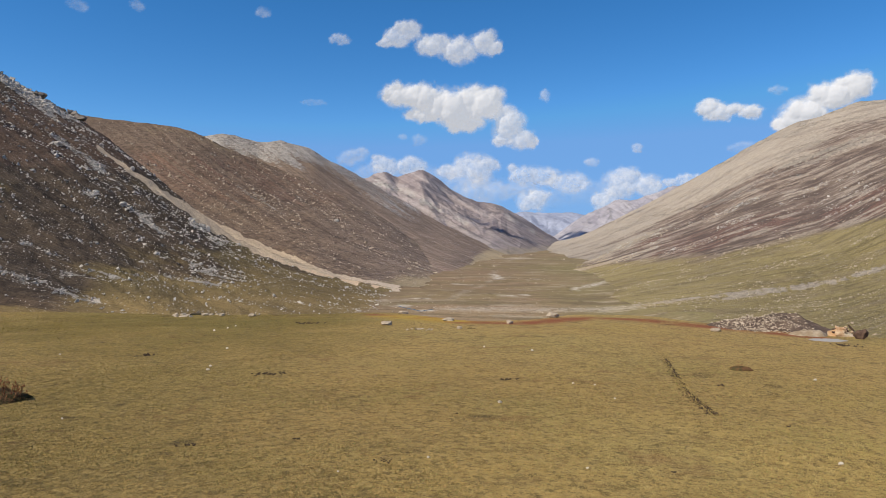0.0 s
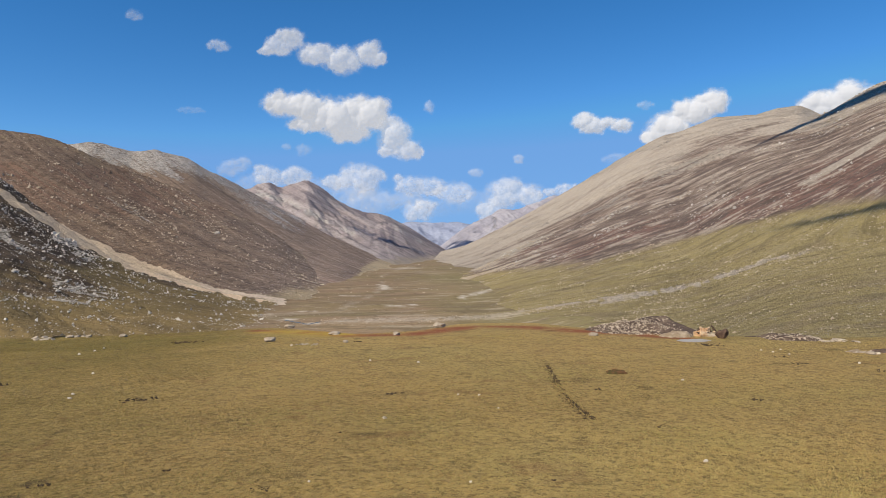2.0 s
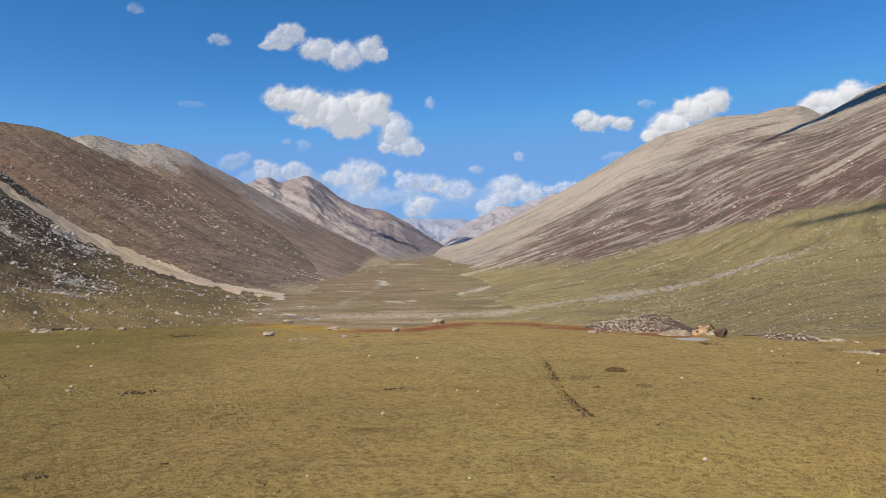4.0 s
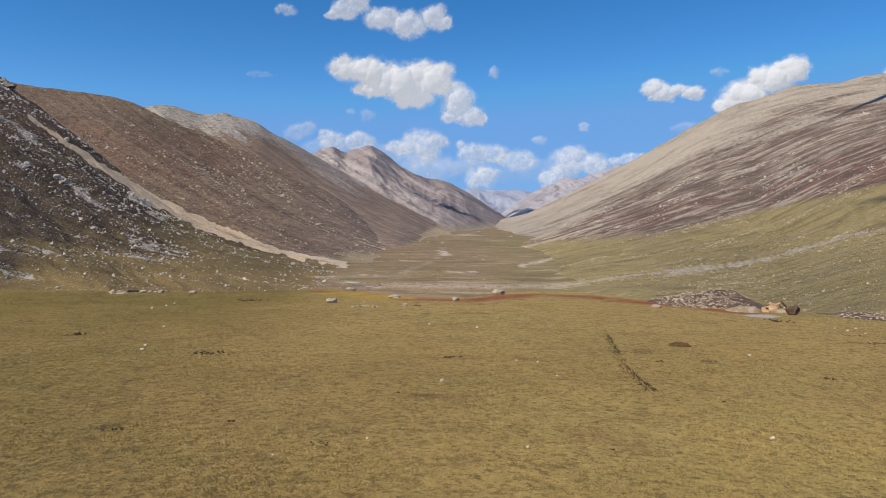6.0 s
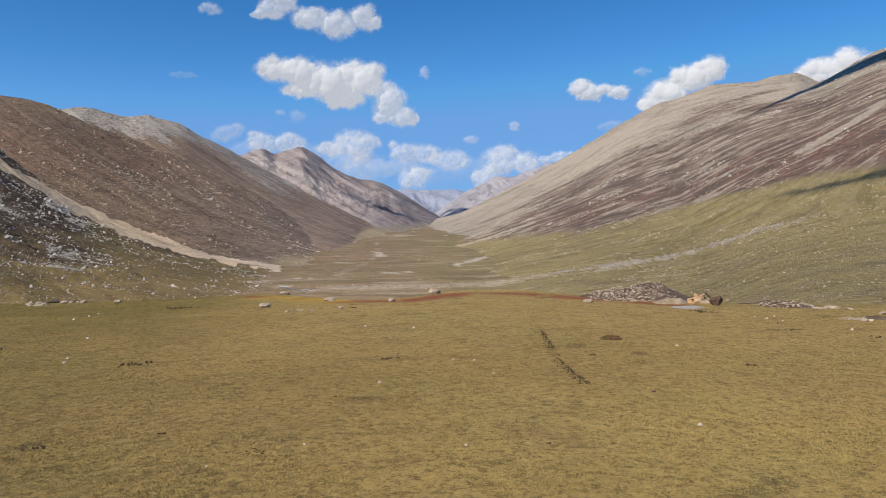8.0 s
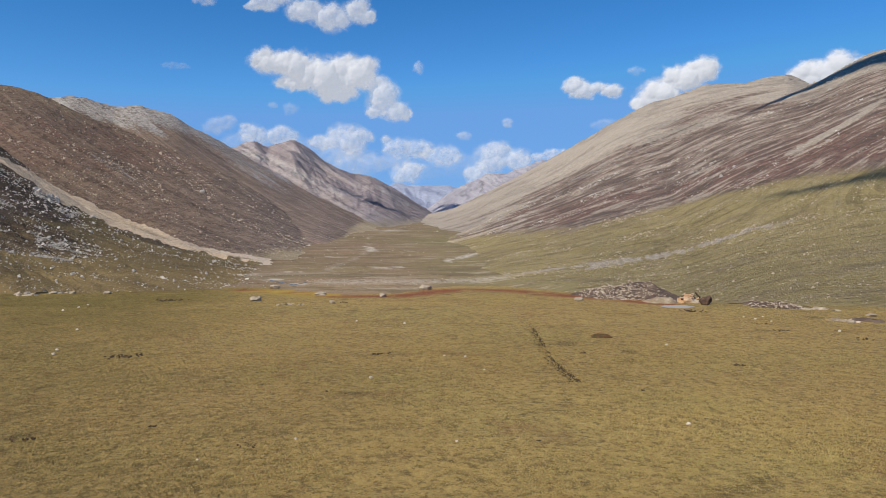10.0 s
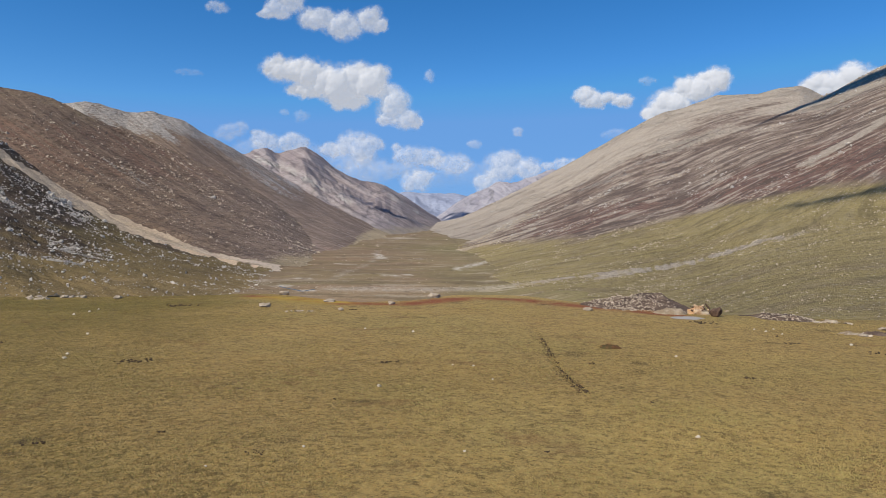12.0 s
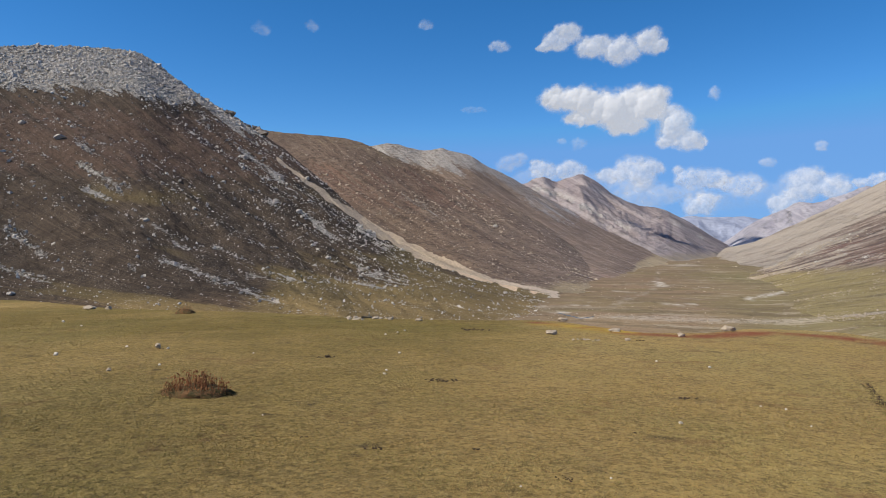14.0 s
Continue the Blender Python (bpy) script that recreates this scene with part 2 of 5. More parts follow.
    col = n.mix(rills, col, tuple(0.75 * v for v in base))
    # far marks distance haze tinted into the hills' colour, and the spur's paler foot
    if haze_foot_tint != (1.0, 1.0, 1.0):
        col = n.mix(n.attr("far").outputs["Fac"], col, n.mix(1.0, col, haze_foot_tint, "MULTIPLY"))
    h = n.math("ADD", n.math("MULTIPLY", stones, 0.5), fine)
    h = n.math("ADD", h, n.math("MULTIPLY", lines, 0.8 * line))
    return n.done(col, n.bump(n.math("ADD", h, n.math("MULTIPLY", tufts, 0.5)), depth * 1.5, 1.0))


def stone_material(name, light, dark, scale=3.0):
    n = Nodes(name, 0.85)
    info = n.t.nodes.new("ShaderNodeNewGeometry")
    col = n.mix(n.span(n.noise(scale, 6, 0.7), 0.35, 0.65), dark, light)
    col = n.mix(n.span(info.outputs["Random Per Island"], 0.0, 1.0, 0.0, 0.55), col, dark)
    col = n.mix(n.span(n.noise(scale * 5, 5, 0.7), 0.55, 0.75, 0, 0.6), col, tuple(v * 0.5 for v in dark))
    return n.done(col, n.bump(n.noise(scale * 3, 6, 0.7), 0.15 / scale, 0.7))


turf = turf_material()

# ---- the lie of the land ----
# bearing in degrees clockwise from straight ahead; the rim of the near meadow by its dip below the eye
RIM = [(-180, -3.0), (-80, -3.2), (-53.2, -3.9), (-46.1, -4.77), (-38.0, -5.33), (-29.3, -5.85), (-20.1, -6.12), (-13.0, -6.10), (-8.5, -6.55),
       (-4.9, -6.92), (-1.6, -6.85), (3.0, -6.32), (7.6, -6.25), (12.1, -6.62), (16.5, -6.95), (20.6, -7.12), (32.1, -6.83), (60, -5.0), (100, -3.5), (180, -3.0)]
FALL = 0.05  # the meadow's slope away from the stand
FLOOR = [(-180, -14.0), (4.0, -16.0), (16.0, -11.5), (60.0, -10.0), (180, -14.0)]


def rim_distance(az):
    return EYE / (np.tan(np.radians(-curve(az, RIM))) - FALL)


def ground_height(x, y):
    x, y = np.asarray(x, float), np.asarray(y, float)
    r, az = np.hypot(x, y), np.degrees(np.arctan2(x, y))
    rim, low = rim_distance(az), curve(az, FLOOR)
    near = -FALL * np.minimum(r, rim) + 0.05 * fbm(x * 0.12, y * 0.12, 3, 2) * smooth(4, 14, r) + 0.012 * fbm(x * 0.9, y * 0.9, 3, 5)
    t = np.clip((r - rim) / (55 + 0.8 * rim), 0, 1)
    drop = (low + FALL * rim) * (t * (2 - t)) * smooth(0, 0.05, t)
    z = near + drop
    rough = smooth(rim, rim + 60, r)
    return z + rough * (0.7 * fbm(x * 0.015, y * 0.015, 5, 9) + 0.15 * fbm(x * 0.1, y * 0.1, 3, 4))


def line_distance(x, y, path):
    """Distance in plan to a broken line, and how far along it (0 to 1)."""
    best = np.full(np.shape(x), 1e9)
    along = np.zeros(np.shape(x))
    for k in range(len(path) - 1):
        (ax, ay), (bx, by) = path[k], path[k + 1]
        dx, dy = bx - ax, by - ay
        t = np.clip(((x - ax) * dx + (y - ay) * dy) / (dx * dx + dy * dy), 0, 1)
        d = np.hypot(x - ax - t * dx, y - ay - t * dy)
        along = np.where(d < best, (k + t) / (len(path) - 1), along)
        best = np.minimum(best, d)
    return best, along


def spot(az, dip, base=None):
    """Plan place on the meadow or the valley floor at that bearing and dip below the eye."""
    r = np.geomspace(1.5, 4000, 6000)
    a = radians(az)
    z = ground_height(r * math.sin(a), r * math.cos(a))
    k = int(np.argmax((z - EYE) / r >= math.tan(radians(dip))))
    return r[k] * math.sin(a), r[k] * math.cos(a)


STREAM = [spot(a, d) for a, d in ((-12.8, -5.26), (-11.6, -5.51), (-9.8, -5.9), (-8.8, -5.74), (-6.7, -4.5), (-5.0, -3.9), (-3.9, -3.2), (-3.7, -2.1), (-1.6, -1.5), (0.3, -1.0))]
GRAVEL = [spot(a, d) for a, d in ((-7, -5.7), (0.7, -5.75), (7.6, -5.27), (10.0, -5.0))]
RUST = [spot(a, d) for a, d in ((-13.5, -6.25), (-8.5, -6.65), (-5.8, -6.95), (-1.6, -6.95), (3.0, -6.42), (7.6, -6.42), (12.1, -6.75), (16.5, -7.0), (20, -7.2))]
RUT = [spot(a, d) for a, d in ((8.6, -8.2), (9.7, -9.46), (10.3, -10.47), (11.2, -11.77), (12.4, -12.82), (13.5, -13.51))]
LEFT_FOOT = [(r * math.sin(radians(a)), r * math.cos(radians(a))) for a, r in ((-53, 270), (-42, 205), (-30, 186), (-20, 202), (-13, 218), (-10.3, 244), (-6.7, 405), (-5.0, 520), (-3.0, 735), (0.3, 1400))]
GOLD = [spot(a, d) for a, d in ((-12, -6.35), (-9.5, -6.6), (-7.5, -6.8))]


BAR_LINES = [((-13.6, -4.97), (-11.1, -4.90), (-7.74, -4.80), (-6.68, -4.56)), ((-12.8, -5.26), (-11.6, -5.51)), ((-9.9, -5.9), (-8.8, -5.74), (-7.9, -5.72)), ((-3.6, -4.65), (-2.2, -4.54)), ((2.6, -4.17), (5.0, -3.5), (7.3, -2.96)), ((-6.9, -3.66), (-4.9, -3.82)), ((-1.0, -3.3), (0.6, -3.2)), ((-4.0, -2.86), (-3.3, -3.3)), ((-2.6, -1.51), (-0.4, -1.59))]
LUSH_LINE = ((-11.8, -5.2), (-8.0, -5.15), (-4.9, -5.2))
BARS = [[spot(a, d) for a, d in bar] for bar in BAR_LINES]
LUSH = [spot(a, d) for a, d in LUSH_LINE]


def olive_zone(x, y):
    """Where the turf is greener and darker."""
    return np.clip(0.84 * smooth(0.3, -6, np.asarray(x) + 0.1 * np.abs(y)) * (0.72 + 0.28 * smooth(5, 12, np.hypot(x, y))) + (0.4 - 0.2 * smooth(-4, 4, x)) * fbm(x * 0.09, y * 0.09, 3, 61), 0, 1)


def dry_zone(x, y):
    """Where the turf is thin and bleached."""
    return np.clip(smooth(-2.2, 0.8, x) * smooth(4.6, 2.6, x) * smooth(10, 5, y) + 0.25 * fbm(x * 0.5, y * 0.5, 3, 64), 0, 1)


def build_ground():
    az = np.concatenate([np.arange(-180, -62, 2.0), np.arange(-62, 48, 0.3), np.arange(48, 180.1, 2.0)])
    r = np.concatenate([[0.02], np.geomspace(0.6, 3.5, 14), np.geomspace(3.6, 60, 260), np.geomspace(61, 500, 110), np.geomspace(510, 4900, 60)])
    A, Rr = np.meshgrid(np.radians(az), r)
    x, y = Rr * np.sin(A), Rr * np.cos(A)
    z = ground_height(x, y)
    d, along = line_distance(x, y, RUT)
    rut = smooth(0.09, 0.015, d) * smooth(0.05, 0.3, along) * (Rr < 20)
    z = z - 0.03 * rut
    faces = grid_faces(len(r), len(az))[:, ::-1]
    ob = mesh_object("ground", np.stack([x, y, z], -1).reshape(-1, 3), faces, turf)
    rim = rim_distance(np.degrees(A))
    attribute(ob, "olive", olive_zone(x, y).ravel())
    attribute(ob, "dry", dry_zone(x, y).ravel())
    attribute(ob, "tufted", smooth(20, 7, Rr).ravel())
    attribute(ob, "valley", smooth(rim * 1.02, rim * 1.5, Rr).ravel())
    ds, _ = line_distance(x, y, STREAM)
    dg, _ = line_distance(x, y, GRAVEL)
    pale = smooth(2.0, 0.6, ds) * 0.25 * (value_noise(x * 0.06, y * 0.06, 2) > 0.35) + smooth(6, 1.5, dg) * 0.45
    flat = 0.6 * smooth(0.9, 0.2, np.hypot((x + 22) / 26, (y - 640) / 55))
    for bar in BARS:
        db, _ = line_distance(x + 3 * fbm(x * 0.05, y * 0.05, 3, 88), y, bar)
        pale = np.maximum(pale, 1.0 * smooth(2.2, 0.7, db) * smooth(-0.3, 0.3, fbm(x * 0.09, y * 0.03, 3, 89)))
    attribute(ob, "pale", np.clip(pale + flat, 0, 1).ravel())
    dl, _ = line_distance(x, y, LUSH)
    attribute(ob, "lush", np.maximum(0.9 * smooth(11, 3, dl), np.clip(0.95 * smooth(-4, 5, np.degrees(A)) * (1 - 0.6 * smooth(350, 900, Rr)) + 0.5 * fbm(x * 0.016, y * 0.006, 4, 93) * smooth(-40, 0, x), 0, 1)).ravel())
    df, _ = line_distance(x, y, LEFT_FOOT)
    attribute(ob, "heath", (smooth(75 + 130 * smooth(-8, -14, np.degrees(A)) + 0.12 * Rr, 5, df) * (0.62 + 0.38 * smooth(-8, -14, np.degrees(A))) * (0.9 + 0.4 * fbm(x * 0.03, y * 0.03, 3, 70))).ravel())
    dr, al = line_distance(x, y, RUST)
    width = 0.5 + 0.4 * fbm(x * 0.3, y * 0.3, 3, 8)
    attribute(ob, "rust", (smooth(width + 0.5, width * 0.3, dr)).ravel())
    dgo, _ = line_distance(x, y, GOLD)
    attribute(ob, "gold", smooth(1.6, 0.2, dgo).ravel())
    spots = fbm(x * 1.1, y * 1.1, 3, 31) + 0.35 * fbm(x * 5, y * 5, 2, 12)
    soil = rut * (0.60 + 0.6 * fbm(x * 3, y * 3, 2, 6)) + 0.55 * smooth(0.92, 1.15, spots)
    attribute(ob, "soil", np.clip(soil, 0, 1).ravel() )
    return tagged(ob, "dry olive-brown alpine meadow falling to a valley floor", "meadow", kind="structure")


ground = build_ground()


# ---- mountains ----
class Mountain:
    """A mountainside between a foot line and a crest line, both given by bearing."""

    def __init__(self, name, crest, foot, az0, az1, step, rows, hollow, seed, rough, tilt, base=-16.0, jag=0.0012, crags=0.0):
        self.name, self.crest, self.foot, self.seed = name, crest, foot, seed
        self.az0, self.az1, self.step, self.rows = az0, az1, step, rows
        self.hollow, self.rough, self.tilt, self.base, self.jag, self.crags = hollow, rough, tilt, base, jag, crags

    def surface(self, az, v):
        """Points at bearing az, v from the foot (0) to the crest (1) and down the far side (to 1.5)."""
        rc, rf = curve(az, self.crest, 2), curve(az, self.foot)
        zc = EYE + rc * np.tan(np.radians(curve(az, self.crest)))
        r = rf + (rc - rf) * v
        base = self.base if not isinstance(self.base, list) else curve(az, self.base)
        w = np.clip(v, 0, 1)
        prof = (1 - 0.12) * w ** self.hollow + 0.12 * smooth(0, 1, w)
        z = base - 0.6 + (zc - base + 0.6) * prof
        z = z - smooth(0.98, 1.6, v) * (zc - base) * 0.9
        a = np.radians(az)
        x, y = r * np.sin(a), r * np.cos(a)
        h = (rc - rf)
        across = v * h + self.tilt * az
        wobble = fbm(across * self.rough[1], az * self.rough[2], 5, self.seed) * self.rough[0] * np.clip(h / (0.45 * rc), 0.08, 1)
        wobble = wobble + fbm(x * self.rough[1] * 4, y * self.rough[1] * 4, 4, self.seed + 5, 0.6) * self.rough[0] * 0.30 * np.clip(h / (0.45 * rc), 0.08, 1)
        wobble = wobble * np.clip((zc - base) / (0.10 * rc), 0.01, 1)
        z = z + wobble * smooth(0.0, 0.25, v) * (1 - 0.6 * smooth(0.75, 1.0, v))
        z = z + rc * self.jag * fbm(x * 25 / rc, y * 25 / rc, 4, self.seed + 9, 0.7) * smooth(0.7, 1.0, v) * np.clip(h / (0.3 * rc), 0.0, 1)
        if self.crags:
            ribs = 0.5 - np.abs(fbm(az * 0.28 + v * 1.1, v * 1.2 - az * 0.10, 5, self.seed + 13, 0.55))
            z = z + rc * self.crags * ribs * smooth(0.02, 0.35, v) * (1 - 0.7 * smooth(0.75, 1.0, v)) * np.clip((zc - base) / (0.06 * rc), 0.02, 1)
        return x, y, z, across

    def build(self, material, zones, label):
        az = np.arange(self.az0, self.az1 + self.step, self.step)
        v = np.concatenate([np.linspace(-0.06, 1.0, self.rows), np.linspace(1.02, 1.5, 10)])
        A, V = np.meshgrid(az, v)
        x, y, z, across = self.surface(A, V)
        ob = mesh_object(self.name, np.stack([x, y, z], -1).reshape(-1, 3), grid_faces(len(v), len(az))[:, ::-1], material)
        e = dip_of(x, y, z)
        if self.name in ("mountain_right_slope", "mountain_tan_dome"):
            run = (400 * lanes(A, e), A * 40)
        elif self.name in ("mountain_spur", "mountain_brown_hill", "mountain_grey_ridge"):
            run = (40 * left_lanes(A, e), e * 40)
        else:
            run = (120 * (e + 0.55 * A), A * 40)
        attribute(ob, "flow", np.stack([*run, np.zeros_like(A)], -1).reshape(-1, 3))
        for key, values in zones(A, V, x, y, z, across).items():
            attribute(ob, key, np.clip(values, -1, 1).ravel())
        return tagged(ob, label, "mountain", kind="structure")


SPUR = Mountain("mountain_spur",
    [(-80, 11.0, 560), (-53.1, 13.42, 520), (-48.6, 13.88, 510), (-44.7, 14.1, 500), (-43.5, 13.62, 495), (-41.8, 12.36, 480), (-39.3, 10.87, 460), (-37.2, 9.72, 450),
     (-35.7, 8.84, 440), (-33.7, 7.6, 420), (-31.1, 5.52, 390), (-28.4, 3.06, 350), (-24.7, 0.33, 310), (-20.1, -1.97, 270), (-14, -3.9, 250), (-9, -4.5, 245)],
    [(-80, 210), (-53, 190), (-48, 165), (-42, 145), (-34, 132), (-29, 125), (-20, 135), (-13, 160), (-9, 200)],
    -70, -9, 0.08, 165, 1.22, 11, (2.6, 0.03, 0.12), 7.0, -16.0, 0.0020)
BROWN = Mountain("mountain_brown_hill",
    [(-60, 9.2, 900), (-45, 9.1, 860), (-35.7, 8.97, 820), (-31.1, 8.61, 800), (-28.7, 8.44, 790), (-27.1, 7.99, 780), (-24.7, 6.9, 760), (-21.2, 5.6, 740),
     (-17.2, 3.95, 700), (-12.9, 1.75, 640), (-9.8, -0.6, 560), (-7.4, -2.3, 470), (-6.6, -2.75, 420)],
    [(-60, 420), (-35, 330), (-25, 260), (-17, 210), (-10.3, 214), (-7.6, 258), (-6.6, 315)],
    -50, -6.6, 0.09, 150, 1.85, 23, (2.6, 0.02, 0.10), 14.0)
GREY = Mountain("mountain_grey_ridge",
    [(-40, 8.0, 1320), (-27.1, 7.9, 1260), (-25.3, 8.05, 1250), (-23.56, 7.8, 1250), (-22.6, 7.6, 1250), (-21.1, 7.78, 1250), (-20.4, 7.66, 1245), (-18.5, 7.12, 1230), (-17.2, 6.4, 1220),
     (-14.6, 4.97, 1200), (-12.0, 3.58, 1150), (-8.4, 1.41, 1050), (-4.8, -0.21, 950), (-3.3, -0.75, 910), (-2.5, -1.06, 900)],
    [(-40, 850), (-25, 560), (-14, 300), (-11, 260), (-7.6, 268), (-5.8, 365), (-5.1, 450), (-3.3, 620), (-2.5, 720)],
    -36, -2.5, 0.07, 120, 1.7, 37, (2.6, 0.012, 0.12), 16.0, -16.0, 0.0020)
PEAK = Mountain("mountain_peak",
    [(-22, 4.0, 2400), (-17.1, 4.9, 2300), (-14.6, 4.85, 2300), (-13.4, 5.2, 2300), (-12.7, 5.4, 2300), (-11.6, 4.95, 2320), (-10.7, 5.35, 2340), (-9.75, 5.64, 2340), (-9.0, 5.3, 2335), (-8.2, 4.76, 2330),
     (-6.73, 3.68, 2300), (-4.7, 2.95, 2300), (-3.7, 2.85, 2300), (-2.1, 2.05, 2280), (-0.76, 1.22, 2260), (0.76, 0.3, 2220), (1.5, -0.15, 2200), (2.2, -0.4, 2150)],
    [(-22, 1500), (-17, 1250), (-8, 900), (-5, 720), (-3, 760), (0, 1000), (1.3, 1300), (2.2, 1700)],
    -21, 2.2, 0.05, 130, 1.1, 41, (15.0, 0.006, 0.25), 45.0, -16.0, 0.0014, 0.005)
FAR = Mountain("mountain_far_range",
    [(-9, 1.5, 4700), (-3.9, 1.77, 4700), (-1.6, 2.17, 4700), (0.8, 2.07, 4700), (3.1, 2.0, 4700), (5.4, 1.71, 4700), (10, 1.6, 4700)],
    [(-9, 3900), (10, 3900)], -9, 10, 0.06, 50, 1.0, 53, (10.0, 0.004, 0.6), 0.0, -16.0, 0.0030, 0.010)
GORGE = Mountain("mountain_gorge_side",
    [(0.3, -0.2, 3700), (0.7, 0.0, 3600), (2.1, 0.9, 3500), (3.5, 1.85, 3450), (4.8, 2.36, 3420), (5.8, 2.86, 3400), (7.5, 3.17, 3300), (8.9, 3.5, 3250), (10.4, 4.0, 3200), (10.9, 3.85, 3200), (14, 4.15, 3100), (22, 4.0, 3000)],
    [(0.3, 3300), (3, 2800), (22, 2200)], 0.3, 20, 0.05, 90, 1.05, 61, (18.0, 0.006, 0.5), -25.0, -16.0, 0.0038, 0.012)
DOME = Mountain("mountain_tan_dome",
    [(-0.6, -0.6, 1700), (3.0, 0.21, 1650), (5.4, 1.34, 1600), (7.6, 2.46, 1560), (9.9, 3.66, 1500), (12.1, 4.87, 1460), (14.3, 6.13, 1430), (16.4, 7.36, 1400), (18.5, 8.33, 1380), (20.5, 8.84, 1370),
     (22.9, 9.5, 1350), (25.2, 9.48, 1340), (26.3, 9.71, 1340), (28.0, 9.91, 1340), (29.2, 9.44, 1340), (30.6, 8.65, 1330), (42, 7.5, 1300)],
    [(-0.6, 1500), (0.7, 900), (3, 520), (7.6, 420), (20, 400), (42, 400)], -0.6, 40, 0.08, 120, 1.25, 71, (4.5, 0.014, 0.10), -17.0)
RIGHT = Mountain("mountain_right_slope",
    [(2.5, -2.3, 455), (4, -1.7, 480), (6.9, -0.21, 520), (11.5, 1.55, 580), (18, 3.84, 620), (23.4, 6.38, 650), (24.9, 7.11, 655), (27.1, 8.1, 660), (29.6, 9.1, 660), (31.7, 10.1, 660),
     (33.7, 10.93, 660), (45, 12.5, 680), (60, 12.0, 700)],
    [(2.5, 400), (3.5, 300), (7.6, 135), (14.3, 92), (22.6, 76), (32, 72), (60, 70)], 2.5, 55, 0.08, 160, 1.45, 83, (2.0, 0.03, 0.10), -9.0, FLOOR)

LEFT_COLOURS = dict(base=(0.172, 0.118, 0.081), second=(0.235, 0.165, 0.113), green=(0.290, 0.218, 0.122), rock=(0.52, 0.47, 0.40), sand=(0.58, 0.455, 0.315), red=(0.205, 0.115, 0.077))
spur_mat = slope_material("heath_and_scree", **{**LEFT_COLOURS, **dict(base=(0.064, 0.046, 0.031), second=(0.096, 0.069, 0.046), green=(0.140, 0.104, 0.046), rock=(0.48, 0.44, 0.38), red=(0.104, 0.066, 0.045))}, flow_scale=0.06, grain=0.35, depth=0.6, speck=1.5, line=0.08, haze_foot_tint=(1.75, 1.66, 1.55))
# both hills turn paler and bluer to the right, haze held in the colour
brown_mat = slope_material("brown_heath", **LEFT_COLOURS, flow_scale=0.05, grain=0.30, depth=0.7, speck=1.2, line=0.12, tuft=0.85, haze_foot_tint=(1.28, 1.34, 1.48))
grey_mat = slope_material("grey_ridge_rock", **LEFT_COLOURS, flow_scale=0.05, grain=0.22, depth=0.6, speck=0.9, line=0.15, haze_foot_tint=(1.28, 1.34, 1.48))
# aerial haze is put into these three base colours: paler, bluer rock
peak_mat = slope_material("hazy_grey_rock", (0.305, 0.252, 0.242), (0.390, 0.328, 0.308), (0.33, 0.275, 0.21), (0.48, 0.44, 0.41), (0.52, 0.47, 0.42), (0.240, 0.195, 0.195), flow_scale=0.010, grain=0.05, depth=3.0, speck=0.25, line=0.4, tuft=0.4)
far_mat = slope_material("haze_blue_far_rock", (0.33, 0.36, 0.46), (0.38, 0.41, 0.50), (0.33, 0.36, 0.44), (0.43, 0.45, 0.51), (0.33, 0.35, 0.44), (0.24, 0.28, 0.38), flow_scale=0.008, grain=0.02, depth=5.0, speck=0.10, line=0.2, tuft=0.3)
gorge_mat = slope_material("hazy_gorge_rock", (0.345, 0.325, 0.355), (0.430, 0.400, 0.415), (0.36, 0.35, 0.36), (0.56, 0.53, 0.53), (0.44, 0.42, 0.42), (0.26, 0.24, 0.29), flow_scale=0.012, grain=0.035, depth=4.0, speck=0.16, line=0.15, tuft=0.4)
SIDE_COLOURS = ((0.205, 0.150, 0.118), (0.310, 0.238, 0.182), (0.300, 0.238, 0.104), (0.62, 0.56, 0.48), (0.460, 0.390, 0.305), (0.205, 0.122, 0.094))
dome_mat = slope_material("tan_scree", *SIDE_COLOURS, flow_scale=0.055, grain=0.12, depth=1.2, speck=0.6, line=0.8, tuft=0.7)
right_mat = slope_material("streaked_heath", *SIDE_COLOURS, flow_scale=0.055, grain=0.25, depth=0.8, speck=1.3, line=0.95, tuft=0.7)

CHUTE = [(-34.6, 7.0), (-33.7, 6.38), (-31.04, 4.38), (-28.1, 2.40), (-25.65, 0.80), (-23.4, -0.40), (-20.3, -1.70), (-18.0, -2.54), (-16.2, -3.1), (-13.6, -3.64), (-10.5, -4.18), (-9.2, -4.24)]

MEADOW_TOP = [(-0.6, -1.4), (3.0, -1.9), (7.0, -1.8), (10, -1.6), (16, -0.4), (22.6, 0.9), (27, 1.9), (32, 3.2), (55, 7)]
BAND = [(2.5, -5.9), (7.6, -5.27), (14.3, -4.34), (20.6, -3.15), (26.4, -1.3), (32.0, 0.0), (55, 4)]


def dip_of(x, y, z):
    return np.degrees(np.arctan2(z - EYE, np.hypot(x, y)))


SIDE_TOP = [(-0.6, -0.6), (3.0, 0.21), (7.6, 2.2), (11.5, 4.1), (16.4, 7.1), (20.5, 8.7), (25.2, 9.4), (29.0, 9.6), (33.7, 10.9), (45, 12.5), (60, 13)]


def lanes(A, e):
    """0 along the band of gravel, 1 along the skyline: the streaks of the valley's sunny side fan out between the two."""
    low = curve(A, BAND)
    w = (e - low) / np.maximum(curve(A, SIDE_TOP) - low, 1.0)
    return w - 0.10 * np.clip(w * (1 - w), 0, 1) * np.clip(np.asarray(A) - 20, 0, None)


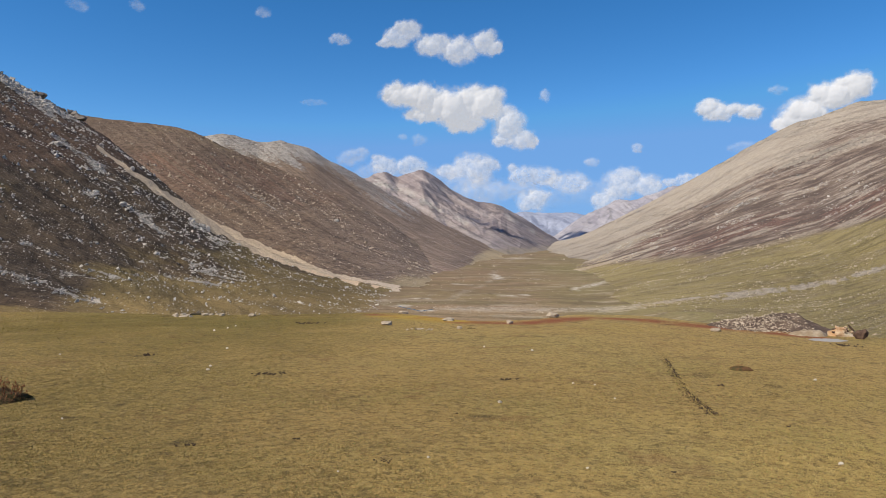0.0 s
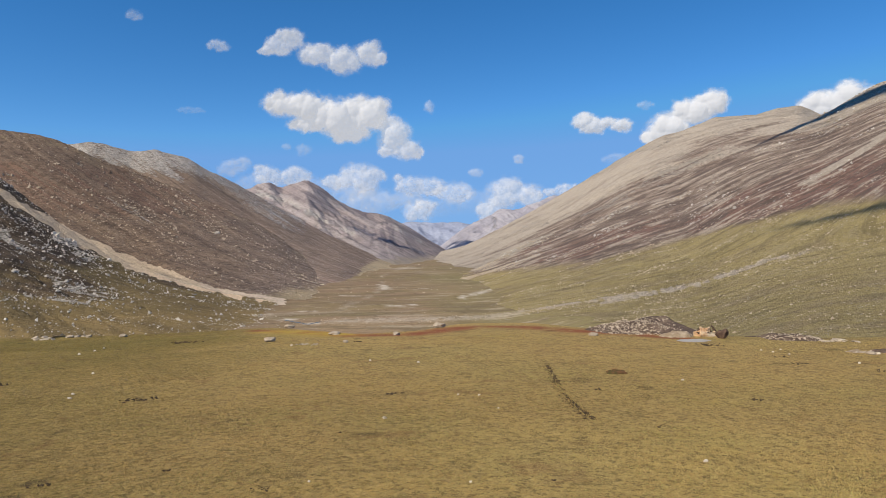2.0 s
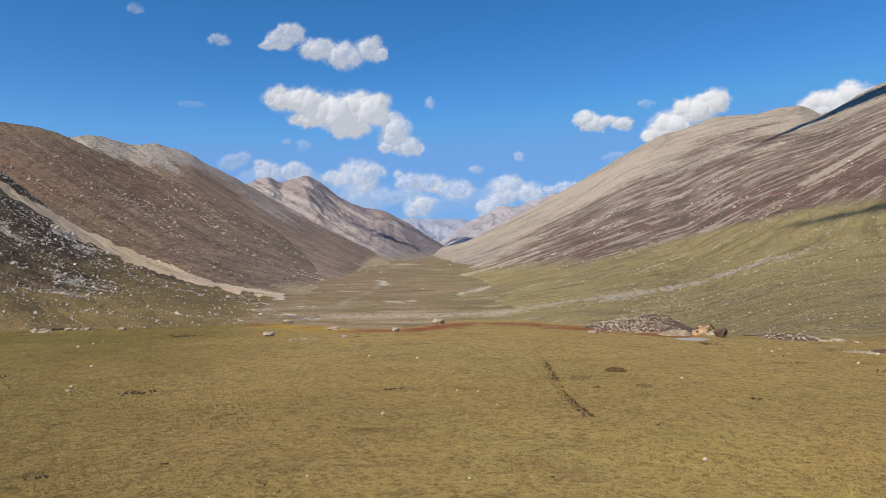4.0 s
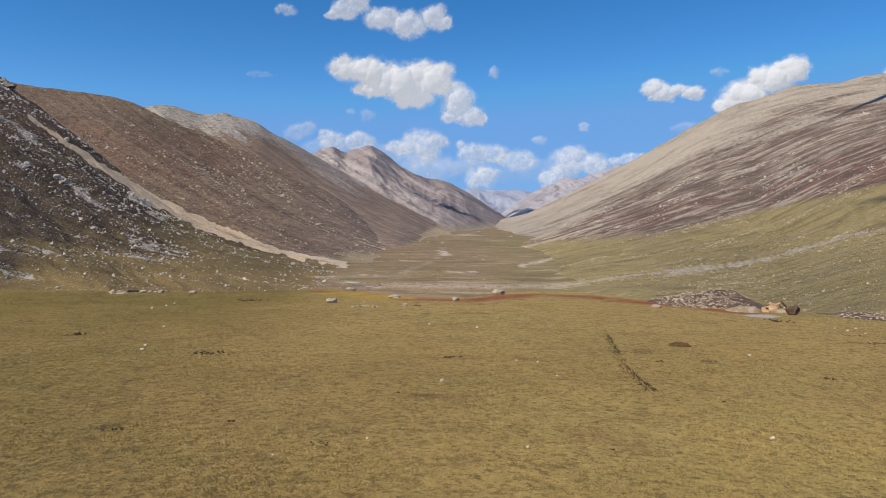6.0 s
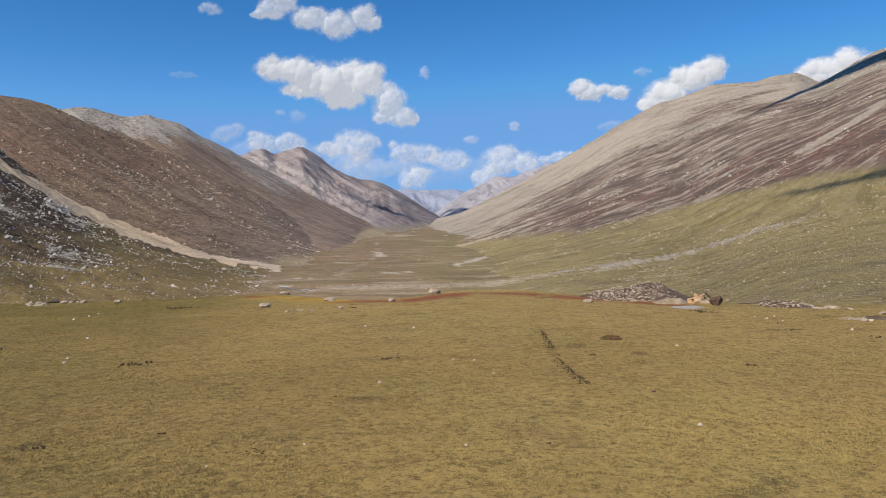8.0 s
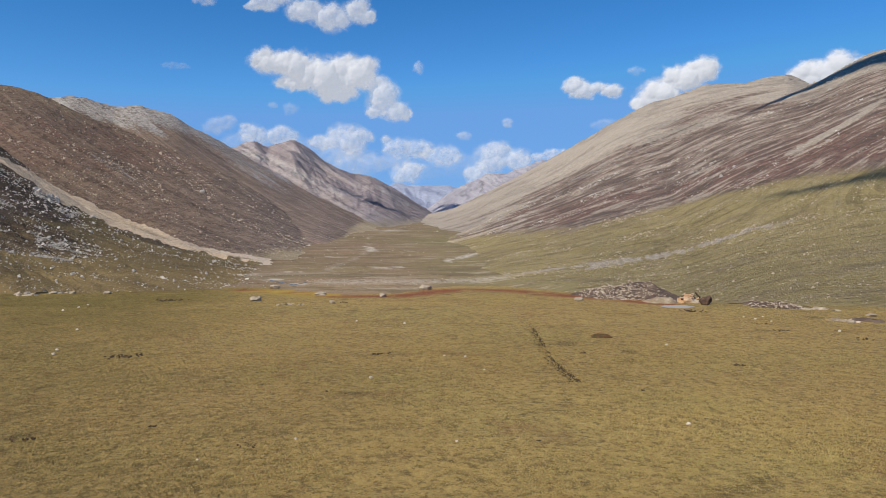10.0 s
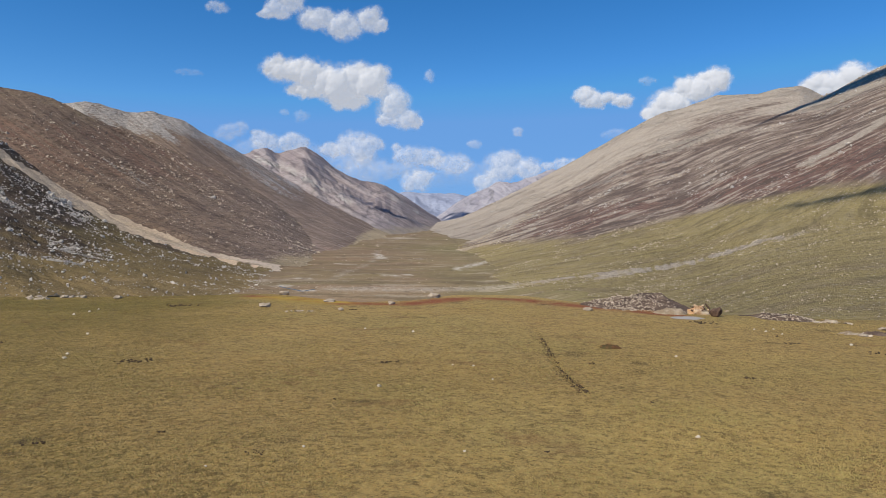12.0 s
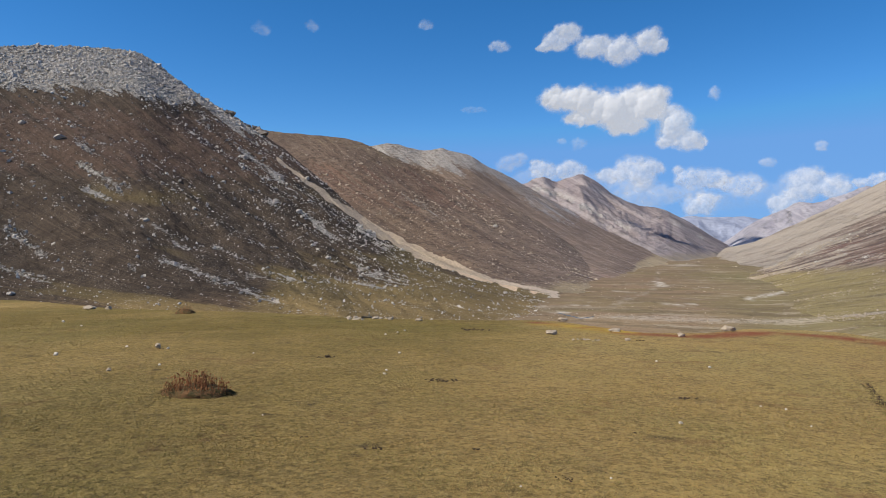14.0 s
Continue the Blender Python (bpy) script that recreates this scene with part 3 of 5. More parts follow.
def left_lanes(A, e):
    """How far to the right of the sandy chute a streak of the shaded side runs, in degrees."""
    rows = [(-e1, a1) for a1, e1 in [(-44, 14.5)] + CHUTE[1:-1]] + [(6.5, -1.0)]
    return A - curve(-np.asarray(e), rows)


def chute_zone(A, V, x, y, z):
    e = dip_of(x, y, z)
    off = e - curve(A, CHUTE)
    d = np.abs(off + 0.16 * fbm(A * 1.3, e * 1.3, 3, 28) + 0.07 * fbm(A * 5, e * 5, 4, 29, 0.65))
    w = 0.17 + 0.28 * smooth(-34, -26, A) * smooth(-15, -23, A) + 0.08 * smooth(-19, -13, A) + 0.06 * fbm(A * 2, A * 0, 3, 4)
    worn = 1 - 0.55 * smooth(-19, -12, A) * smooth(-0.1, 0.35, fbm(left_lanes(A, e) * 1.6, e * 0.6, 4, 35))
    return smooth(w * 1.5, w * 0.6, d) * smooth(-34.6, -33.9, A) * smooth(-8.8, -12, A) * worn


STRIPES = [(-43.4, -1.02, -34.2, -4.65), (-36.3, -2.39, -25.2, -3.59), (-44.7, 0.25, -44.7, -1.86), (-43.4, 1.11, -40.9, -0.17), (-34.6, 3.66, -30.6, 1.45), (-36.8, 7.13, -33.7, 5.01), (-47.9, 5.77, -44.9, 4.04), (-44.1, 6.38, -40.9, 3.95), (-52.5, 1.0, -50.4, -0.38), (-27.5, 1.01, -25.2, -0.37), (-49.7, 7.27, -46.8, 7.06), (-31.1, 1.44, -27.4, -1.75), (-27.4, -2.21, -23.8, -3.13), (-53.1, -1.55, -50.1, -2.8), (-38.9, -0.38, -36.3, -1.72), (-47.5, 4.15, -45.5, 3.6)]  # scree tongues: bearing and height of either end


def spur_zones(A, V, x, y, z, across):
    e = dip_of(x, y, z)
    lane = left_lanes(A, e)
    patch = fbm(lane * 0.7, e * 0.35, 4, 15)
    patch2 = fbm(lane * 1.9, e * 0.8, 4, 25)
    cap = smooth(3.3, 2.7, curve(A, SPUR.crest) - e + 0.6 * patch2 + 2.2 * smooth(-45, -39, A)) * smooth(-34, -37, A)
    tongue = 0 * V
    for a0, e0, a1, e1 in STRIPES:
        d, along = line_distance(A + 0.30 * patch2, e + 0.30 * patch, [(a0, e0), (a1, e1)])
        tongue = np.maximum(tongue, smooth(0.62, 0.18, d))
    tongue = tongue * np.clip(0.60 + 0.9 * patch2, 0, 1)
    rib = smooth(-41, -37, A) * smooth(-24, -30, A) * smooth(0.1, 0.6, patch2)
    rock = 0.02 + 0.10 * smooth(0.2, 0.7, patch) + 0.75 * cap + 0.12 * rib + 0.72 * tongue
    foot = smooth(-2.6, -4.6, e) * smooth(-42, -30, A) + smooth(0.10, 0.0, V)
    green = 0.75 * foot + 0.35 * smooth(-38, -31, A) * smooth(2, -2, e) + 0.55 * smooth(0.0, 0.6, fbm(lane * 0.16, e * 0.22, 3, 44)) * smooth(5.5, 3.0, e) + 0.1
    red = 0.10 + 0.55 * smooth(3.0, 6.0, e) * smooth(11.5, 9.0, e) + 0.3 * smooth(-27, -20, A)
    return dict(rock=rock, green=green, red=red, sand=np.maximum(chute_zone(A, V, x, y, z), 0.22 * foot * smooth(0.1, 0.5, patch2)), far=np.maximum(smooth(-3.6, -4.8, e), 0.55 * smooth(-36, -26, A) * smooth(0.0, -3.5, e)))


def left_foot(A, e):
    """How much the heath of the shaded side gives way to the valley's grass."""
    line = curve(A, [(-40, -4.6), (-20, -4.6), (-13.6, -4.6), (-11, -3.9), (-7.6, -3.2), (-5.8, -2.1), (-5.1, -1.4), (-3.6, -0.8), (3, -0.5)])
    return smooth(line + 0.7 + 1.2 * smooth(-6, -12, A), line - 0.5, e)


def brown_zones(A, V, x, y, z, across):
    e = dip_of(x, y, z)
    lane = left_lanes(A, e)
    patch = fbm(lane * 0.8, e * 0.25, 4, 16)
    rock = 0.02 + 0.34 * smooth(0.2, 0.8, patch) + 0.25 * smooth(0.4, 0.9, fbm(lane * 2.0, e * 0.5, 3, 77))
    green = 0.95 * left_foot(A, e) + 0.25 * smooth(0.75, 1, V) + 0.12
    red = 0.16 + 0.34 * smooth(1.0, 3.5, e) * smooth(7.5, 6.0, e)
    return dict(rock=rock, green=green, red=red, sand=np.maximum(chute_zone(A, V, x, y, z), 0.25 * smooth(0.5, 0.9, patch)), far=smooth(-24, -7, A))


def grey_zones(A, V, x, y, z, across):
    e = dip_of(x, y, z)
    lane = left_lanes(A, e)
    patch = fbm(lane * 0.9, e * 0.35, 5, 17)
    under = curve(A, GREY.crest) - e
    rock = 0.04 + 0.68 * smooth(2.8, 0.9, under + 1.1 * patch + 0.3 * smooth(-20, -16.5, A)) * (1 - 0.2 * smooth(-18, -14, A)) * smooth(-6, -12, A) + 0.25 * smooth(0.3, 0.8, patch)
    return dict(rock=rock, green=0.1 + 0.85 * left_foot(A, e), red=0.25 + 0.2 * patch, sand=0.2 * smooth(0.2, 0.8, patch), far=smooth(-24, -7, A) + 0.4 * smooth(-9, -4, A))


TALUS = [((-13.2, 4.7), (-10.4, 3.7), (-7.0, 1.9), (-5.5, 1.0)), ((-2.9, 2.0), (-0.6, 0.6))]


def peak_zones(A, V, x, y, z, across):
    e = dip_of(x, y, z)
    patch = fbm(across * 0.004, A * 0.8, 5, 18)
    band = np.minimum(*[line_distance(A + 0.2 * patch, e + 0.15 * patch, t)[0] for t in TALUS])
    pale = smooth(0.55, 0.1, band) * (0.6 + 0.6 * patch)
    rock = 0.12 + 0.35 * smooth(0.1, 0.7, patch) + 0.1 * pale
    return dict(rock=rock, green=0.8 * left_foot(A, e), red=0.35 - 0.3 * patch, sand=0.65 * pale)


def far_zones(A, V, x, y, z, across):
    patch = fbm(across * 0.003, A * 1.2, 5, 19)
    return dict(rock=0.2 + 0.4 * patch, green=0 * V, red=0.2 - 0.3 * patch, sand=0 * V)


def side_zones(A, V, x, y, z, across):
    e = dip_of(x, y, z)
    w = lanes(A, e)
    patch = fbm(w * 12, A * 0.12, 5, 21)
    lane = fbm(w * 34, A * 0.26, 5, 91, 0.6)
    line = curve(A, MEADOW_TOP) + 0.4 * patch
    top = smooth(0.62, 0.86, w + 0.14 * patch)
    green = smooth(line + 0.8, line - 0.9, e) * 0.95
    red = 0.10 + 0.70 * smooth(line - 0.2, line + 0.6, e) * smooth(line + 4.2, line + 1.2, e) * smooth(3, 9, A) * (0.80 + 0.6 * patch) - 0.4 * top + 0.30 * smooth(22, 31, A) * smooth(0.85, 0.6, w)
    rock = 0.08 + 0.28 * smooth(0.15, 0.8, patch) + 0.16 * top
    rock = (rock + 0.50 * smooth(0.05, 0.45, lane) * smooth(0.35, 0.75, w)) * (1 - 0.9 * green)
    band = np.abs(e - curve(A, BAND) + 0.10 * patch)
    rock = rock + 0.25 * smooth(0.40, 0.10, band) * smooth(31, 27, A) * (0.8 + 0.5 * lane) + 0.20 * smooth(0.35, 0.7, lane) * green
    tan = np.abs(e - curve(A, [(27.4, 3.75), (27.8, 3.99), (30.0, 5.0), (32.0, 6.23), (34.0, 7.6)]))
    fan = smooth(12, 5, A) * smooth(-0.15, 0.35, lane) * smooth(line - 0.5, line + 0.4, e)
    sand = 0.80 * smooth(0.40, 0.10, tan + 0.2 * lane) * smooth(27.2, 28.6, A) * smooth(36, 33, A) + 0.42 * smooth(0.15, 0.6, lane) * smooth(0.35, 0.6, w) * (1 - 0.5 * smooth(22, 31, A)) + 0.72 * top + 0.70 * fan + 0.95 * smooth(0.40, 0.14, band) * smooth(31, 27, A) * np.clip(0.75 + 0.9 * lane, 0, 1)
    return dict(rock=rock, green=green, red=red, sand=sand)


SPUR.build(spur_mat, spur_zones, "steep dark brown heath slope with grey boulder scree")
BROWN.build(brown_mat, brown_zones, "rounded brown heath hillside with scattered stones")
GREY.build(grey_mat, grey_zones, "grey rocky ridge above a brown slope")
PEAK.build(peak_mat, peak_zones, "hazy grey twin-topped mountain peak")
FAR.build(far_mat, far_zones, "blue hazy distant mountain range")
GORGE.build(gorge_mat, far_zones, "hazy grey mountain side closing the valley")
DOME.build(dome_mat, side_zones, "bare tan rounded scree mountain")
RIGHT.build(right_mat, side_zones, "streaked tan and reddish slope, green below")


# ---- loose rock ----
ICO_T = (1 + 5 ** 0.5) / 2
ICO_V = np.array([(-1, ICO_T, 0), (1, ICO_T, 0), (-1, -ICO_T, 0), (1, -ICO_T, 0), (0, -1, ICO_T), (0, 1, ICO_T), (0, -1, -ICO_T), (0, 1, -ICO_T),
                  (ICO_T, 0, -1), (ICO_T, 0, 1), (-ICO_T, 0, -1), (-ICO_T, 0, 1)]) / 1.9021
ICO_F = np.array([(0, 11, 5), (0, 5, 1), (0, 1, 7), (0, 7, 10), (0, 10, 11), (1, 5, 9), (5, 11, 4), (11, 10, 2), (10, 7, 6), (7, 1, 8),
                  (3, 9, 4), (3, 4, 2), (3, 2, 6), (3, 6, 8), (3, 8, 9), (4, 9, 5), (2, 4, 11), (6, 2, 10), (8, 6, 7), (9, 8, 1)])


OCT_V = np.array([(1, 0, 0), (-1, 0, 0), (0, 1, 0), (0, -1, 0), (0, 0, 1), (0, 0, -1)], float)
OCT_F = np.array([(0, 2, 4), (2, 1, 4), (1, 3, 4), (3, 0, 4), (2, 0, 5), (1, 2, 5), (3, 1, 5), (0, 3, 5)])


def rock_cloud(places, sizes, seed, flat=0.65, shape=(ICO_V, ICO_F)):
    """Vertices and faces of many angular rocks, one at each place."""
    g = np.random.default_rng(seed)
    n = len(places)
    base, sides = shape
    v = base[None] * (1 + g.uniform(-0.34, 0.30, (n, len(base), 1))) + g.uniform(-0.28, 0.28, (n, len(base), 3))
    v = v * np.stack([g.uniform(0.7, 1.35, n), g.uniform(0.7, 1.2, n), flat * g.uniform(0.7, 1.35, n)], -1)[:, None, :]
    a = g.uniform(0, 2 * math.pi, n)
    c, s = np.cos(a)[:, None], np.sin(a)[:, None]
    lean = g.uniform(-0.9, 0.9, n)[:, None]
    v = np.stack([v[..., 0] * np.cos(lean) - v[..., 2] * np.sin(lean), v[..., 1], v[..., 0] * np.sin(lean) + v[..., 2] * np.cos(lean)], -1)
    x, y, z = v[..., 0], v[..., 1], v[..., 2]
    v = np.stack([x * c - y * s, x * s + y * c, z], -1) * (np.asarray(sizes)[:, None, None] * 0.5)
    v = v + np.asarray(places)[:, None, :]
    f = sides[None] + (np.arange(n) * len(base))[:, None, None]
    return v.reshape(-1, 3), f.reshape(-1, 3)


scree_stone = stone_material("grey_scree_stone", (0.72, 0.66, 0.57), (0.32, 0.285, 0.24), 0.8)
pale_stone = stone_material("pale_stone", (0.60, 0.50, 0.37), (0.34, 0.27, 0.19), 6.0)


def scatter(mountain, count, density, size, seed, label, az0=None, az1=None, material=None):
    g = np.random.default_rng(seed)
    az = g.uniform(mountain.az0 if az0 is None else az0, mountain.az1 if az1 is None else az1, count)
    v = g.uniform(0.0, 1.0, count)
    x, y, z, across = mountain.surface(az, v)
    keep = g.random(count) < density(az, v, x, y, z, across)
    x, y, z = x[keep], y[keep], z[keep]
    s = np.clip(size * g.lognormal(0, 0.62, len(x)), size * 0.4, size * 4.5) * np.clip(np.hypot(x, y) / 320, 0.45, 2)
    above = z > ground_height(x, y) - 0.2
    p = np.stack([x, y, z + s * 0.10], -1)[above]
    verts, faces = rock_cloud(p, s[above], seed, 0.8, (OCT_V, OCT_F))
    ob = mesh_object("scree_stones", verts, faces, material or scree_stone, None, False)
    return tagged(ob, label, "scree", kind="stuff")


def spur_density(az, v, x, y, z, across):
    zone = spur_zones(az, v, x, y, z, across)
    loose = 0.22 * smooth(0.0, 0.6, fbm(left_lanes(az, dip_of(x, y, z)) * 0.5, v * 9, 3, 66)) + 0.03
    return np.clip((zone["rock"] - 0.10) * 1.9, loose, 1) * (zone["sand"] < 0.3) * (1 - 0.6 * smooth(-30, -20, az))


def brown_density(az, v, x, y, z, across):
    zone = brown_zones(az, v, x, y, z, across)
    return np.clip((zone["rock"] - 0.04) * 1.3, 0.05, 1) * (chute_zone(az, v, x, y, z) < 0.3) * (1 - 0.5 * smooth(-12, -8, az))


def right_density(az, v, x, y, z, across):
    zone = side_zones(az, v, x, y, z, across)
    lines = smooth(0.12, 0.5, fbm(lanes(az, dip_of(x, y, z)) * 34, az * 0.26, 5, 91, 0.6))
    low = smooth(curve(az, MEADOW_TOP) + 1.5, curve(az, MEADOW_TOP) - 0.3, dip_of(x, y, z))
    e = dip_of(x, y, z)
    band = np.abs(e - curve(az, BAND))
    return np.clip((zone["rock"] - 0.16) * 0.5 + (0.95 * smooth(0.35, 0.05, band) + 1.0 * lines + 0.05) * low + 0.012, 0.008, 1)


scatter(SPUR, 150000, spur_density, 0.44, 101, "grey angular boulders strewn over a heath slope")
scatter(SPUR, 44000, lambda *a: smooth(0.35, 0.6, spur_zones(*a)["rock"]) * smooth(0.72, 0.8, a[1]) * smooth(-35, -38, a[0]), 0.55, 102, "pale grey block scree below the crest")
scatter(BROWN, 70000, brown_density, 0.34, 103, "scattered pale stones on brown heath", material=pale_stone)
scatter(RIGHT, 90000, lambda *a: smooth(31, 27, a[0]) * smooth(0.30, 0.05, np.abs(dip_of(a[2], a[3], a[4]) - curve(a[0], BAND)) + 0.12 * fbm(a[5] * 0.05, a[0] * 0.5, 3, 9)), 0.28, 107, "line of pale gravel and stones across the green slope", 3, 45, pale_stone)
LOW_BAND = [(14, -5.9), (20, -5.1), (24.4, -4.4), (28, -3.7), (32, -3.0), (45, -1.0)]
scatter(RIGHT, 90000, lambda *a: smooth(0.32, 0.05, np.abs(dip_of(*a[2:5]) - curve(a[0], LOW_BAND) + 0.2 * fbm(a[0] * 0.7, a[1] * 30, 3, 11))) * smooth(15, 22, a[0]) * 0.5, 0.24, 109, "lower line of pale stones across the green slope", 14, 45, pale_stone)
scatter(RIGHT, 110000, right_density, 0.26, 104, "white stones strewn in lines over grass", 2.5, 45, pale_stone)

scatter(RIGHT, 90000, lambda *a: smooth(0.22, 0.55, fbm(lanes(a[0], dip_of(*a[2:5])) * 34, a[0] * 0.26, 5, 91, 0.6)) * smooth(-0.5, 1.0, dip_of(*a[2:5]) - curve(a[0], MEADOW_TOP)) * 0.4, 0.34, 108, "pale stones strewn along the streaks of a heath slope", 3, 45)


def valley_stones():
    g = np.random.default_rng(105)
    n = 16000
    az, dip = g.uniform(-16, 14, n), -g.uniform(0.9, 6.0, n)
    r = 17.5 / np.tan(np.radians(-dip))
    x, y = r * np.sin(np.radians(az)), r * np.cos(np.radians(az))
    d1, _ = line_distance(x, y, STREAM)
    d2, _ = line_distance(x, y, GRAVEL)
    p = 0.05 + 0.10 * smooth(7, 1, d1) + 0.9 * smooth(9, 2, d2) + 0.25 * smooth(0.3, 0.8, fbm(x * 0.02, y * 0.05, 4, 3))
    keep = (g.random(n) < p) & (r > rim_distance(az) * 1.5)
    x, y = x[keep], y[keep]
    s = np.clip(0.24 * g.lognormal(0, 0.5, len(x)), 0.1, 1.2) * np.clip(r[keep] / 260, 0.6, 2.2)
    v, f = rock_cloud(np.stack([x, y, ground_height(x, y) + 0.1 * s], -1), s, 106)
    tagged(mesh_object("valley_stones", v, f, pale_stone, None, False), "pale stones along a stony valley floor", "stones", kind="stuff")


valley_stones()

water = Nodes("stream_water", 0.12)
water.bsdf.inputs["Specular IOR Level"].default_value = 0.5
water = water.done((0.10, 0.13, 0.15), water.bump(water.noise(3.0, 4), 0.02, 0.4))


def ribbon(name, path, width, material, lift, label):
    pts = np.array(path)
    t = np.linspace(0, len(pts) - 1, 30 * len(pts))
    cx = np.array([np.interp(t, np.arange(len(pts)), pts[:, k]) for k in (0, 1)])
    for _ in range(20):
        cx[:, 1:-1] = (cx[:, :-2] + 2 * cx[:, 1:-1] + cx[:, 2:]) / 4
    d = np.gradient(cx, axis=1)
    nrm = np.stack([-d[1], d[0]]) / np.hypot(*d)
    w = width * (0.6 + 0.6 * value_noise(t * 1.7, t * 0, 4))
    rows = [np.stack([*(cx + nrm * w * k), np.zeros_like(t)], -1) for k in (-1, -0.3, 0.3, 1)]
    mid = ground_height(*cx) + lift
    for k, row in enumerate(rows):
        row[:, 2] = mid - (0.25 if k in (0, 3) else 0)
    v = np.concatenate(rows)
    return tagged(mesh_object(name, v, grid_faces(4, len(t)), material), label, "stream", kind="structure")


ribbon("water", STREAM[1:4], 0.3, water, 0.12, "shallow stream winding over the valley floor")

# ---- clouds ----
cloud_nodes = Nodes("cloud_white", 1.0)
tree = cloud_nodes.t
white, inner, both = tree.nodes.new("ShaderNodeBsdfDiffuse"), tree.nodes.new("ShaderNodeBsdfTranslucent"), tree.nodes.new("ShaderNodeMixShader")
white.inputs[0].default_value = inner.inputs[0].default_value = (0.36, 0.35, 0.34, 1)
both.inputs[0].default_value = 0.3
tree.links.new(white.outputs[0], both.inputs[1])
tree.links.new(inner.outputs[0], both.inputs[2])
# faint emission stands in for sunlight scattered inside the cloud
glow, whole = tree.nodes.new("ShaderNodeEmission"), tree.nodes.new("ShaderNodeAddShader")
glow.inputs[0].default_value, glow.inputs[1].default_value = (0.94, 0.96, 1.0, 1), 0.37
tree.links.new(both.outputs[0], whole.inputs[0])
tree.links.new(glow.outputs[0], whole.inputs[1])
clear, veil = tree.nodes.new("ShaderNodeBsdfTransparent"), tree.nodes.new("ShaderNodeMixShader")
wisps = cloud_nodes.span(cloud_nodes.noise(0.022, 7, 0.65), 0.3, 0.7, -0.22, 0.22)
edge = cloud_nodes.attr("thin").outputs["Fac"]
soft = cloud_nodes.math("MULTIPLY", cloud_nodes.math("MULTIPLY", edge, cloud_nodes.math("SUBTRACT", 1.0, edge)), 3.0)
edge = cloud_nodes.math("ADD", edge, cloud_nodes.math("MULTIPLY", wisps, soft))
tree.links.new(cloud_nodes.math("MINIMUM", cloud_nodes.math("MAXIMUM", edge, 0.0), 1.0), veil.inputs[0])
tree.links.new(clear.outputs[0], veil.inputs[1])
tree.links.new(whole.outputs[0], veil.inputs[2])
tree.links.new(veil.outputs[0], tree.nodes["Material Output"].inputs[0])
cloud_mat = cloud_nodes.mat


def ball(level):
    bm = bmesh.new()
    bmesh.ops.create_icosphere(bm, subdivisions=level, radius=1.0)
    v = np.array([p.co for p in bm.verts])
    f = np.array([[p.index for p in q.verts] for q in bm.faces])
    bm.free()
    return v, f


BALL2, BALL3 = ball(2), ball(3)


def cloud(puffs, seed, label, firm=1.0, away=4900.0):
    """A cumulus far off: puffs of (bearing, height, half width, half height in degrees), each a heap of round lobes, with thin frayed edges."""
    p = np.array(puffs)
    g = np.random.default_rng(900 + seed)
    step = 0.05
    az = np.arange((p[:, 0] - 1.5 * p[:, 2]).min() - 0.5, (p[:, 0] + 1.5 * p[:, 2]).max() + 0.5, step)
    el = np.arange((p[:, 1] - 1.5 * p[:, 3]).min() - 0.4, (p[:, 1] + 1.5 * p[:, 3]).max() + 0.4, step)
    A, E = np.meshgrid(az, el)
    wa = A + 0.16 * fbm(A * 1.7, E * 1.7, 4, seed + 40, 0.6)
    we = E + 0.12 * fbm(A * 1.7, E * 1.7, 4, seed + 50, 0.6)
    total, deep = np.zeros_like(A), np.zeros_like(A)
    for a, e, w, h in puffs:
        for k in range(int(6 + 9 * w / h)):
            u, t = np.sqrt(g.random()) * 0.75, g.uniform(0, 2 * math.pi)
            ca, ce, size = a + w * u * math.cos(t), e + h * u * math.sin(t), h * g.uniform(0.40, 0.85) * (1.15 - 0.45 * u)
            d = we - ce
            q = 1 - ((wa - ca) / (size * 1.15)) ** 2 - (d / np.where(d < 0, size * 0.95, size)) ** 2
            total += np.exp(4.0 * (1 - np.sqrt(np.clip(1 - q, 0, 9))))
            deep = np.maximum(deep, np.sqrt(np.clip(q + 0.25, 0, None)) * size + 0.35 * h * (1 - u))
    body = np.log(total + 1e-9) / 4.0 + 0.30 * fbm(A * 1.5, E * 1.8, 6, seed + 20, 0.62)
    for _ in range(3):
        deep[1:-1, 1:-1] = (deep[1:-1, 1:-1] * 2 + deep[:-2, 1:-1] + deep[2:, 1:-1] + deep[1:-1, :-2] + deep[1:-1, 2:]) / 6
    r = away - away * radians(1.0) * (0.75 * deep + 0.02 * fbm(A * 2.0, E * 2.0, 3, seed + 70, 0.5))
    a, e = np.radians(A), np.radians(E)
    v = np.stack([np.sin(a) * np.cos(e) * r, np.cos(a) * np.cos(e) * r, np.sin(e) * r], -1).reshape(-1, 3)
    f = grid_faces(len(el), len(az))
    f = f[(body.ravel()[f] > -0.9).any(1)]
    used, f = np.unique(f, return_inverse=True)
    ob = mesh_object("cloud", v[used], f.reshape(-1, 4), cloud_mat)
    attribute(ob, "thin", (smooth(-0.42, 1.15 - 0.50 * firm, body) * firm ** 1.25).ravel()[used])
    return tagged(ob, label, "cloud", kind="structure")


